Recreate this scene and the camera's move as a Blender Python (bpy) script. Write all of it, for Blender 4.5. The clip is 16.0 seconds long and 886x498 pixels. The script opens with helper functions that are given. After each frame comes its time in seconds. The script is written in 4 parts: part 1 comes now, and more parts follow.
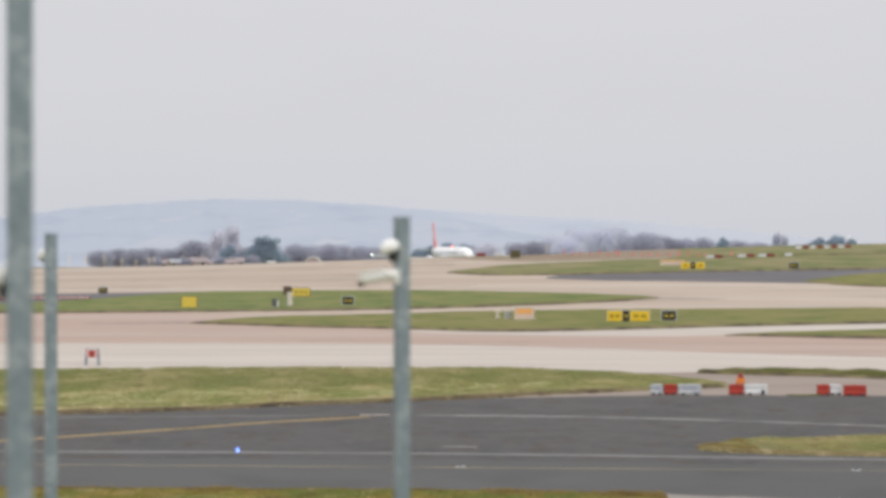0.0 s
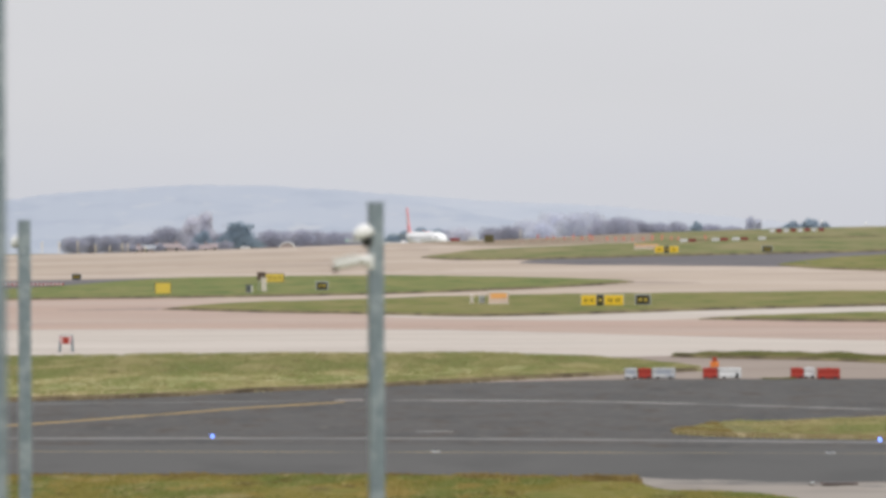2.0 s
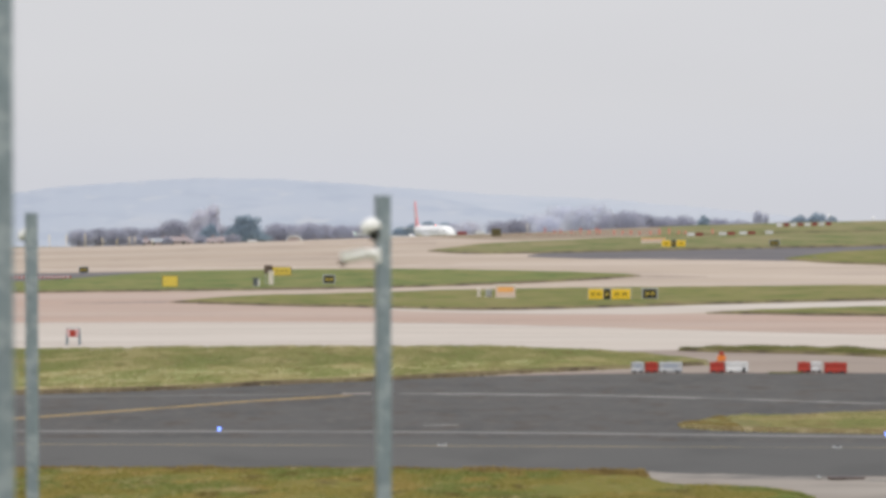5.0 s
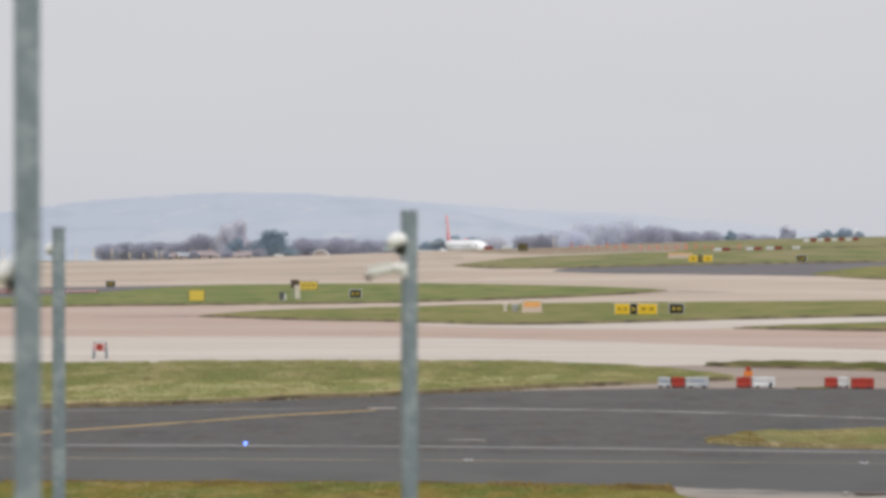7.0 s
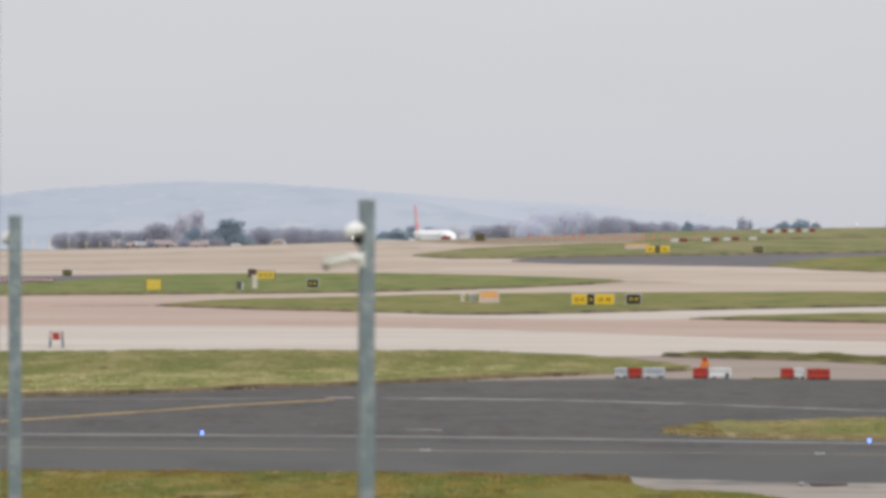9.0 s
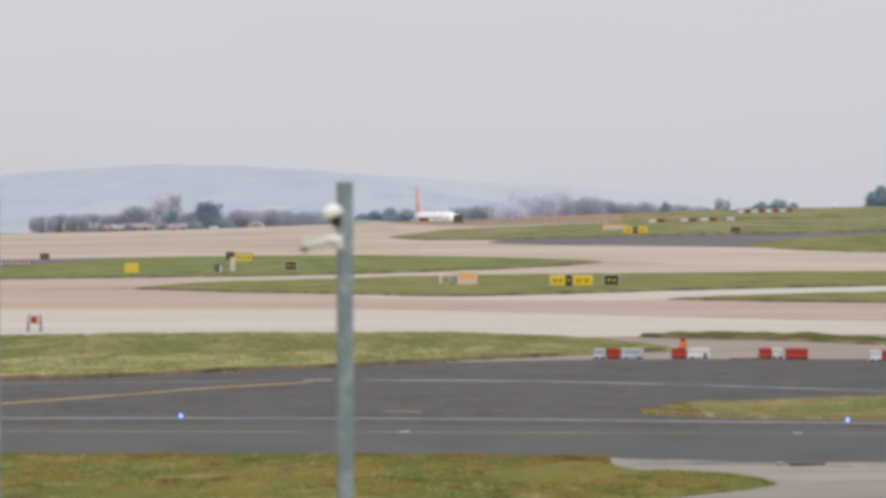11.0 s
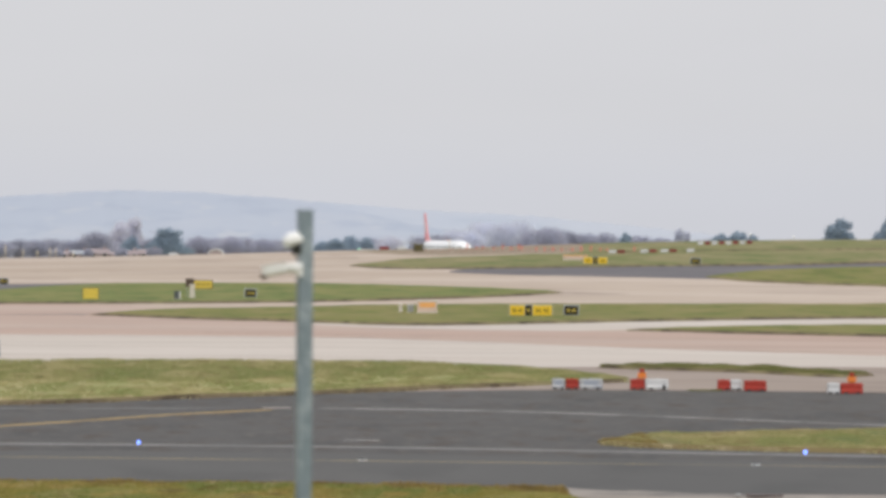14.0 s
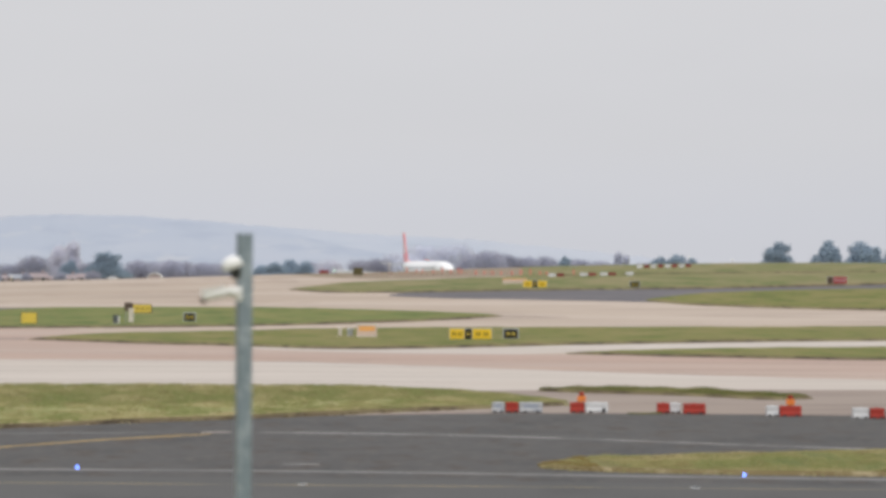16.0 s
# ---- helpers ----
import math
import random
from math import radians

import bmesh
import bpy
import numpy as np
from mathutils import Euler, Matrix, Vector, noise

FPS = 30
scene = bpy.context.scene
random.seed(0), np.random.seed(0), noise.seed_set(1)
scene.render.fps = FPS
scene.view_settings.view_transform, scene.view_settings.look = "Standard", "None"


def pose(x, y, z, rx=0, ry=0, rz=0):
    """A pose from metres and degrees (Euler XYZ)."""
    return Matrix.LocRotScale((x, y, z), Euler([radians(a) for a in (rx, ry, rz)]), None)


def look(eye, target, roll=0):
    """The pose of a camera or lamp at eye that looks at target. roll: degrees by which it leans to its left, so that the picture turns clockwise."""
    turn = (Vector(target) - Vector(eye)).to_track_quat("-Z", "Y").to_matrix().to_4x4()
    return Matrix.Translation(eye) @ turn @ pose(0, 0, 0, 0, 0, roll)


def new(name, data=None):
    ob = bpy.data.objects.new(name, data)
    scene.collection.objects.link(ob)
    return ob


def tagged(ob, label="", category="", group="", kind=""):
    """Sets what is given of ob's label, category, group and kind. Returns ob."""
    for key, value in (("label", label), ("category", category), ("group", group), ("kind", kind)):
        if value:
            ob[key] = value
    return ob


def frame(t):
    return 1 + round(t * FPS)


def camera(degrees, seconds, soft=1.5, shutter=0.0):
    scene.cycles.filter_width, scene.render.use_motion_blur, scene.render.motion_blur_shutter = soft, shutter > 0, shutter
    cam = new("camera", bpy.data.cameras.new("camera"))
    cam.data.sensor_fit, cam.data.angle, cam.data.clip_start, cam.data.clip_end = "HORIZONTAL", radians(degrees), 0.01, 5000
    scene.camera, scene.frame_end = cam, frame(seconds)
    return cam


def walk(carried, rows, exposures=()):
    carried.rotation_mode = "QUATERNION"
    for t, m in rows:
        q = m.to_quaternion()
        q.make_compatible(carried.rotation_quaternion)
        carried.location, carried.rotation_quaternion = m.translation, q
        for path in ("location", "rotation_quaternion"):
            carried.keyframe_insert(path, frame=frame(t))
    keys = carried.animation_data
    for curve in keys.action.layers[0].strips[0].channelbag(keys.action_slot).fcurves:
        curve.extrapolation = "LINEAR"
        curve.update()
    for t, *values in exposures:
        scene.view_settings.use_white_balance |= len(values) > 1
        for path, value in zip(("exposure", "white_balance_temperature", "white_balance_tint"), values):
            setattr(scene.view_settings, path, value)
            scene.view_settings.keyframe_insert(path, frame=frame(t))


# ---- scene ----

EYE = (0.0, 0.0, 6.0)
cam = camera(19.77, 16.0, soft=3.8, shutter=0.5)
# focused far across the field: the near posts are soft
cam.data.dof.use_dof, cam.data.dof.focus_distance, cam.data.dof.aperture_fstop = True, 260.0, 2.4

# seconds, yaw, pitch, roll in degrees: a long lens held by hand, turning only
PATH = [
    (0.0, 0.000, 0.000, 0.000), (0.5, -0.637, 0.052, 0.158), (1.0, -0.694, -0.449, 0.101), (1.5, -0.692, -0.297, 0.043),
    (2.0, -0.589, -0.341, 0.246), (2.5, -0.560, -0.234, 0.174), (3.0, -0.633, -0.179, 0.367), (3.5, -0.273, -0.260, 0.439),
    (3.7, -0.339, -0.229, 0.477), (4.4, -0.395, -0.340, 0.370), (5.1, -0.430, -0.510, 0.120), (5.8, -0.453, -0.630, -0.054),
    (6.0, -0.667, -0.013, -0.345), (6.5, -1.002, 0.132, -0.142), (7.0, 0.168, -0.154, 0.058), (7.5, 0.149, -0.261, -0.061),
    (8.0, 0.064, -0.253, -0.183), (8.5, 0.093, -0.312, -0.173), (9.0, -0.789, -0.380, -0.131), (9.2, -0.692, -0.290, -0.258),
    (9.9, -0.880, -0.470, -0.160), (10.6, -1.130, -0.700, 0.010), (11.3, -1.373, -0.903, 0.153), (11.5, -1.451, -0.973, -0.076),
    (12.0, -1.755, -0.721, -0.025), (12.5, -1.638, -0.711, -0.149), (13.0, -1.992, -0.210, -0.267), (13.5, -1.924, -0.113, -0.369),
    (14.0, -2.180, -0.138, -0.417), (14.5, -2.373, -0.097, -0.510), (15.0, -3.795, 0.035, -0.455), (15.5, -3.440, 0.114, -0.239),
    (16.0, -3.540, 0.403, -0.338)]
EXPOSURE = [(0.0, 0.07), (3.7, 0.06), (6.0, 0.07), (7.0, 0.0), (9.0, 0.0), (12.5, 0.0), (13.5, 0.03), (14.5, 0.06), (15.5, 0.0), (16.0, 0.02)]
walk(cam, [(t, pose(*EYE, 90 + p, r, y)) for t, y, p, r in PATH], EXPOSURE)

# ---------------------------------------------------------------- world and sun
SUN_EL, SUN_AZ = 32.0, 150.0
world = bpy.data.worlds.new("overcast")
scene.world = world
world.use_nodes = True
wn, wl = world.node_tree.nodes, world.node_tree.links
wn.clear()
w_out = wn.new("ShaderNodeOutputWorld")
w_mix = wn.new("ShaderNodeMixShader")
w_sky = wn.new("ShaderNodeTexSky")
w_sky.sky_type, w_sky.sun_disc = "NISHITA", False
w_sky.sun_elevation, w_sky.sun_rotation = radians(SUN_EL), radians(SUN_AZ)
w_b1 = wn.new("ShaderNodeBackground")
w_b1.inputs["Strength"].default_value = 0.06
w_b2 = wn.new("ShaderNodeBackground")
w_tc = wn.new("ShaderNodeTexCoord")
w_sep = wn.new("ShaderNodeSeparateXYZ")
w_ramp = wn.new("ShaderNodeValToRGB")      # cloud deck: pale at the horizon, brighter overhead
w_noise = wn.new("ShaderNodeTexNoise")
w_map = wn.new("ShaderNodeMapping")
w_map.inputs["Scale"].default_value = (3.0, 3.0, 14.0)
w_noise.inputs["Scale"].default_value = 1.6
w_noise.inputs["Detail"].default_value = 3.0
w_nr = wn.new("ShaderNodeMapRange")
w_nr.inputs["To Min"].default_value, w_nr.inputs["To Max"].default_value = 0.97, 1.03
w_mul = wn.new("ShaderNodeMixRGB")
w_mul.blend_type, w_mul.inputs[0].default_value = "MULTIPLY", 1.0
CLOUD = [(0.0, (0.61, 0.62, 0.67)), (0.02, (0.615, 0.625, 0.675)), (0.05, (0.64, 0.64, 0.67)), (0.12, (0.67, 0.665, 0.685)), (0.4, (0.98, 0.985, 1.0)), (1.0, (1.7, 1.7, 1.72))]
els = w_ramp.color_ramp.elements
while len(els) < len(CLOUD):
    els.new(0.5)
for e, (p, c) in zip(els, CLOUD):
    e.position, e.color = p, (*c, 1)
wl.new(w_tc.outputs["Generated"], w_sep.inputs[0])
wl.new(w_sep.outputs["Z"], w_ramp.inputs[0])
wl.new(w_tc.outputs["Generated"], w_map.inputs[0])
wl.new(w_map.outputs[0], w_noise.inputs["Vector"])
wl.new(w_noise.outputs[0], w_nr.inputs[0])
wl.new(w_ramp.outputs[0], w_mul.inputs[1])
wl.new(w_nr.outputs[0], w_mul.inputs[2])
wl.new(w_mul.outputs[0], w_b2.inputs["Color"])
w_b2.inputs["Strength"].default_value = 1.0
wl.new(w_sky.outputs[0], w_b1.inputs["Color"])
w_mix.inputs[0].default_value = 0.95
wl.new(w_b1.outputs[0], w_mix.inputs[1])
wl.new(w_b2.outputs[0], w_mix.inputs[2])
wl.new(w_mix.outputs[0], w_out.inputs[0])

sun = new("sun", bpy.data.lights.new("sun", "SUN"))
sun.data.energy, sun.data.angle, sun.data.color = 0.9, radians(20), (1.0, 0.96, 0.9)
sun.matrix_world = look((60, -80, 70), (0, 30, 0))


# ---------------------------------------------------------------- materials
def material(name, base, rough=0.8, metal=0.0, spots=(), scale=(1, 1, 1), bump=0.0, bump_scale=20.0, spread=0.0, emit=None, coat=0.0, spec=0.5, islands=None, alpha=1.0, thin=0.0):
    """A principled surface. spots: (noise scale, detail, colour, low, high) laid over the base one after another. thin: the share of light that passes through, as in leaves."""
    m = bpy.data.materials.new(name)
    m.use_nodes = True
    nt, b = m.node_tree, m.node_tree.nodes["Principled BSDF"]
    b.inputs["Roughness"].default_value, b.inputs["Metallic"].default_value = rough, metal
    b.inputs["Coat Weight"].default_value, b.inputs["Specular IOR Level"].default_value, b.inputs["Alpha"].default_value = coat, spec, alpha
    co = nt.nodes.new("ShaderNodeTexCoord")
    mp = nt.nodes.new("ShaderNodeMapping")
    mp.inputs["Scale"].default_value = scale
    nt.links.new(co.outputs["Object"], mp.inputs[0])
    rgb = nt.nodes.new("ShaderNodeRGB")
    rgb.outputs[0].default_value = (*base, 1)
    last = rgb.outputs[0]
    for sc, detail, colour, lo, hi in spots:
        n = nt.nodes.new("ShaderNodeTexNoise")
        n.inputs["Scale"].default_value, n.inputs["Detail"].default_value = sc, detail
        nt.links.new(mp.outputs[0], n.inputs["Vector"])
        r = nt.nodes.new("ShaderNodeMapRange")
        r.inputs["From Min"].default_value, r.inputs["From Max"].default_value = lo, hi
        nt.links.new(n.outputs[0], r.inputs[0])
        mx = nt.nodes.new("ShaderNodeMixRGB")
        nt.links.new(r.outputs[0], mx.inputs[0])
        nt.links.new(last, mx.inputs[1])
        mx.inputs[2].default_value = (*colour, 1)
        last = mx.outputs[0]
    if islands:
        geo = nt.nodes.new("ShaderNodeNewGeometry")
        ramp = nt.nodes.new("ShaderNodeValToRGB")
        while len(ramp.color_ramp.elements) < len(islands):
            ramp.color_ramp.elements.new(0.5)
        for e, (p, c) in zip(ramp.color_ramp.elements, islands):
            e.position, e.color = p, (*c, 1)
        nt.links.new(geo.outputs["Random Per Island"], ramp.inputs[0])
        mx = nt.nodes.new("ShaderNodeMixRGB")
        mx.inputs[0].default_value = 0.4
        nt.links.new(last, mx.inputs[1])
        nt.links.new(ramp.outputs[0], mx.inputs[2])
        last = mx.outputs[0]
    if spread:
        info = nt.nodes.new("ShaderNodeObjectInfo")
        rr = nt.nodes.new("ShaderNodeMapRange")
        rr.inputs["To Min"].default_value, rr.inputs["To Max"].default_value = 1 - spread, 1 + spread
        nt.links.new(info.outputs["Random"], rr.inputs[0])
        hs = nt.nodes.new("ShaderNodeHueSaturation")
        nt.links.new(rr.outputs[0], hs.inputs["Value"])
        nt.links.new(last, hs.inputs["Color"])
        last = hs.outputs[0]
    nt.links.new(last, b.inputs["Base Color"])
    if bump:
        n = nt.nodes.new("ShaderNodeTexNoise")
        n.inputs["Scale"].default_value, n.inputs["Detail"].default_value = bump_scale, 5
        nt.links.new(mp.outputs[0], n.inputs["Vector"])
        bp = nt.nodes.new("ShaderNodeBump")
        bp.inputs["Strength"].default_value, bp.inputs["Distance"].default_value = bump, 0.02
        nt.links.new(n.outputs[0], bp.inputs["Height"])
        nt.links.new(bp.outputs[0], b.inputs["Normal"])
    if thin:
        tl = nt.nodes.new("ShaderNodeBsdfTranslucent")
        nt.links.new(last, tl.inputs["Color"])
        ms = nt.nodes.new("ShaderNodeMixShader")
        ms.inputs[0].default_value = thin
        nt.links.new(b.outputs[0], ms.inputs[1])
        nt.links.new(tl.outputs[0], ms.inputs[2])
        nt.links.new(ms.outputs[0], nt.nodes["Material Output"].inputs["Surface"])
    if emit:
        b.inputs["Emission Color"].default_value, b.inputs["Emission Strength"].default_value = (*emit[0], 1), emit[1]
    return m


GRASS = material("grass", (0.158, 0.152, 0.066), 1.0, spots=[(0.5, 5, (0.20, 0.180, 0.085), 0.46, 0.64), (0.22, 4, (0.118, 0.132, 0.048), 0.45, 0.60), (1.6, 5, (0.125, 0.105, 0.05), 0.52, 0.72), (5, 3, (0.21, 0.19, 0.10), 0.55, 0.8)], scale=(0.6, 0.09, 1), bump=0.6, bump_scale=8, spec=0.05)
GRASS_MOWN = material("grass_mown", (0.315, 0.298, 0.150), 1.0, spots=[(0.5, 5, (0.37, 0.32, 0.18), 0.46, 0.62), (0.25, 4, (0.215, 0.235, 0.095), 0.46, 0.60), (1.8, 5, (0.24, 0.21, 0.105), 0.52, 0.70)], scale=(0.7, 0.16, 1), bump=0.6, bump_scale=8, spec=0.05)
GRASS_NEAR = material("grass_verge", (0.150, 0.136, 0.036), 1.0, spots=[(0.5, 5, (0.190, 0.145, 0.050), 0.50, 0.62), (0.25, 4, (0.105, 0.125, 0.034), 0.46, 0.58), (1.5, 5, (0.095, 0.070, 0.030), 0.58, 0.72), (5, 3, (0.22, 0.185, 0.08), 0.56, 0.8)], scale=(0.6, 0.22, 1), bump=0.6, bump_scale=8, spec=0.05)
GRASS_FAR = material("grass_far", (0.156, 0.160, 0.056), 1.0, spots=[(0.25, 5, (0.200, 0.178, 0.078), 0.44, 0.62), (0.6, 5, (0.108, 0.128, 0.042), 0.48, 0.64), (2.0, 4, (0.182, 0.152, 0.070), 0.52, 0.70)], scale=(0.45, 0.30, 1), bump=0.4, bump_scale=4, spec=0.05)
GRASS_WEST = material("grass_green", (0.148, 0.168, 0.062), 1.0, spots=[(0.25, 5, (0.190, 0.184, 0.076), 0.46, 0.64), (0.6, 5, (0.096, 0.130, 0.046), 0.48, 0.64), (2.0, 4, (0.150, 0.148, 0.060), 0.5, 0.70)], scale=(0.45, 0.30, 1), bump=0.4, bump_scale=4, spec=0.05)
GRASS_DRY = material("grass_slope", (0.168, 0.168, 0.078), 1.0, spots=[(0.2, 5, (0.220, 0.192, 0.106), 0.45, 0.60), (0.5, 5, (0.118, 0.140, 0.056), 0.48, 0.62), (1.8, 4, (0.21, 0.182, 0.10), 0.52, 0.70)], scale=(0.28, 0.22, 1), bump=0.4, bump_scale=4, spec=0.05)
HEATH = material("rough_dry_grass", (0.235, 0.188, 0.140), 1.0, spots=[(0.05, 4, (0.27, 0.215, 0.172), 0.45, 0.66), (0.3, 4, (0.185, 0.165, 0.10), 0.5, 0.72)], scale=(0.3, 1, 1), spec=0.05)
BLADE = material("grass_blade", (0.315, 0.305, 0.140), 1.0, spots=[(1.0, 5, (0.47, 0.405, 0.23), 0.49, 0.58), (0.6, 4, (0.215, 0.25, 0.095), 0.48, 0.57), (3.0, 4, (0.21, 0.175, 0.085), 0.55, 0.66)], scale=(0.6, 0.2, 1), spec=0.05, islands=[(0.0, (0.16, 0.19, 0.065)), (0.5, (0.30, 0.295, 0.13)), (0.85, (0.42, 0.375, 0.205)), (1.0, (0.56, 0.49, 0.31))])
BLADE_TAN = material("tan_blade", (0.345, 0.320, 0.150), 1.0, spots=[(1.0, 5, (0.46, 0.385, 0.215), 0.49, 0.60), (0.6, 4, (0.25, 0.275, 0.105), 0.49, 0.57), (2.5, 4, (0.23, 0.18, 0.09), 0.55, 0.64)], scale=(0.6, 0.4, 1), spec=0.05, islands=[(0.0, (0.18, 0.19, 0.07)), (0.5, (0.33, 0.31, 0.14)), (0.85, (0.46, 0.395, 0.21)), (1.0, (0.58, 0.50, 0.31))])
BLADE_NEAR = material("verge_blade", (0.270, 0.236, 0.068), 1.0, spots=[(0.55, 4, (0.160, 0.215, 0.066), 0.46, 0.54), (1.0, 5, (0.38, 0.28, 0.10), 0.54, 0.62), (1.5, 5, (0.115, 0.080, 0.038), 0.58, 0.66), (1.1, 4, (0.47, 0.395, 0.215), 0.59, 0.68)], scale=(0.75, 0.55, 1), spec=0.05, islands=[(0.0, (0.12, 0.14, 0.04)), (0.5, (0.265, 0.235, 0.07)), (0.88, (0.40, 0.31, 0.13)), (1.0, (0.56, 0.47, 0.28))])
FRINGE = material("dead_grass_blade", (0.27, 0.195, 0.070), 1.0, spots=[(1.0, 4, (0.21, 0.185, 0.062), 0.48, 0.60), (2.2, 4, (0.14, 0.095, 0.042), 0.54, 0.66)], scale=(0.6, 0.4, 1), spec=0.05, islands=[(0.0, (0.15, 0.12, 0.045)), (0.6, (0.27, 0.20, 0.08)), (1.0, (0.42, 0.33, 0.18))])
STRAW_PALE = material("pale_straw", (0.40, 0.33, 0.195), 1.0, spots=[(0.6, 4, (0.29, 0.27, 0.13), 0.48, 0.62), (1.8, 4, (0.25, 0.19, 0.105), 0.54, 0.70)], scale=(0.6, 0.3, 1), spec=0.05, bump=0.5)
DUST = material("pale_dust", (0.235, 0.212, 0.190), 0.95, spots=[(0.5, 5, (0.115, 0.110, 0.106), 0.46, 0.62), (1.6, 4, (0.29, 0.262, 0.235), 0.52, 0.72)], scale=(0.5, 1.2, 1), spec=0.2)
SOIL = material("bare_soil", (0.125, 0.097, 0.06), 1.0, scale=(0.5, 0.1, 1), spots=[(0.5, 4, (0.18, 0.152, 0.08), 0.48, 0.62), (1.6, 4, (0.065, 0.05, 0.034), 0.48, 0.66)], spec=0.05, bump=0.5)
STRAW = material("dead_grass", (0.16, 0.125, 0.062), 1.0, scale=(0.5, 0.1, 1), spots=[(1.2, 4, (0.14, 0.105, 0.055), 0.48, 0.64), (3.0, 4, (0.28, 0.23, 0.14), 0.54, 0.7)], spec=0.05, bump=0.5)
BLADE_DULL = material("dull_blade", (0.165, 0.175, 0.065), 1.0, spots=[(1.3, 5, (0.22, 0.195, 0.09), 0.48, 0.60), (0.7, 4, (0.11, 0.135, 0.045), 0.47, 0.58)], scale=(0.6, 0.1, 1), spec=0.05, islands=[(0.0, (0.09, 0.105, 0.035)), (0.6, (0.17, 0.17, 0.07)), (1.0, (0.27, 0.235, 0.12))])
FIELD = material("field", (0.13, 0.14, 0.05), 1.0, spots=[(0.01, 4, (0.17, 0.15, 0.07), 0.45, 0.65)], bump=0.3, bump_scale=2, spec=0.05)
ASPHALT = material("asphalt", (0.074, 0.071, 0.070), 0.95, spots=[(0.10, 4, (0.082, 0.079, 0.078), 0.44, 0.66), (0.7, 5, (0.055, 0.054, 0.054), 0.5, 0.70), (1.9, 5, (0.066, 0.056, 0.050), 0.52, 0.66), (5, 5, (0.100, 0.092, 0.085), 0.52, 0.74)], scale=(0.45, 0.3, 1), bump=0.3, bump_scale=60, spec=0.2)
ASPHALT_PALE = material("worn_asphalt", (0.083, 0.081, 0.08), 0.95, spots=[(0.10, 4, (0.096, 0.093, 0.091), 0.44, 0.66), (0.7, 5, (0.070, 0.069, 0.068), 0.5, 0.72)], scale=(0.45, 0.3, 1), bump=0.3, bump_scale=60, spec=0.2)
ASPHALT_OLD = material("asphalt_old", (0.112, 0.105, 0.113), 0.95, spots=[(0.1, 4, (0.142, 0.132, 0.136), 0.45, 0.7), (0.6, 4, (0.090, 0.086, 0.092), 0.5, 0.72)], scale=(0.3, 1, 1), bump=0.2, spec=0.2)
BEIGE = material("apron_concrete", (0.365, 0.297, 0.240), 0.95, spots=[(0.05, 4, (0.42, 0.35, 0.295), 0.42, 0.62), (0.16, 5, (0.29, 0.235, 0.195), 0.50, 0.70), (1.1, 4, (0.34, 0.275, 0.225), 0.52, 0.78)], scale=(0.22, 1, 1), bump=0.15, bump_scale=6, spec=0.2)
TAN_CONC = material("worn_tan_concrete", (0.33, 0.262, 0.212), 0.95, spots=[(0.16, 5, (0.37, 0.30, 0.245), 0.48, 0.66), (0.4, 4, (0.285, 0.23, 0.19), 0.5, 0.7)], scale=(0.3, 0.2, 1), spec=0.2)
PINK = material("pink_asphalt", (0.355, 0.258, 0.214), 0.95, spots=[(0.07, 4, (0.385, 0.305, 0.26), 0.42, 0.62), (0.22, 5, (0.30, 0.232, 0.20), 0.50, 0.70), (1.2, 4, (0.36, 0.27, 0.23), 0.52, 0.78)], scale=(0.16, 1, 1), bump=0.15, bump_scale=6, spec=0.2)
PALE = material("pale_concrete", (0.425, 0.375, 0.335), 0.95, spots=[(0.09, 4, (0.47, 0.425, 0.385), 0.42, 0.64), (0.28, 5, (0.375, 0.33, 0.295), 0.48, 0.70), (1.2, 4, (0.39, 0.35, 0.315), 0.52, 0.78)], scale=(0.14, 1, 1), bump=0.15, bump_scale=6, spec=0.2)
PINK_GREY = material("dull_pink_concrete", (0.235, 0.188, 0.16), 0.95, spots=[(0.12, 4, (0.27, 0.222, 0.19), 0.42, 0.64), (0.4, 5, (0.20, 0.162, 0.14), 0.5, 0.70)], scale=(0.25, 1, 1), bump=0.15, bump_scale=6, spec=0.2)
GREY_CONC = material("grey_concrete", (0.235, 0.205, 0.180), 0.95, spots=[(0.2, 4, (0.28, 0.25, 0.222), 0.42, 0.64), (0.9, 5, (0.185, 0.165, 0.148), 0.5, 0.70)], scale=(0.4, 1, 1), bump=0.2, bump_scale=8, spec=0.2)
WHITE_LINE = material("worn_white_paint", (0.29, 0.28, 0.27), 0.9, spots=[(0.35, 5, (0.095, 0.094, 0.093), 0.46, 0.64)], spec=0.2)
GREY_LINE = material("pale_grey_seam", (0.180, 0.176, 0.172), 0.9, spots=[(0.3, 5, (0.115, 0.113, 0.112), 0.46, 0.66)], spec=0.2)
YELLOW_LINE = material("worn_yellow_paint", (0.40, 0.275, 0.105), 0.9, spots=[(0.4, 5, (0.17, 0.12, 0.06), 0.50, 0.68)], spec=0.2)
FAINT_LINE = material("faded_yellow_paint", (0.30, 0.235, 0.135), 0.9, spots=[(0.3, 5, (0.12, 0.108, 0.092), 0.46, 0.66)], spec=0.2)
GLYPH_DARK = material("dark_lettering", (0.075, 0.052, 0.012), 0.6)
GLYPH_PALE = material("yellow_lettering", (0.72, 0.55, 0.10), 0.6)
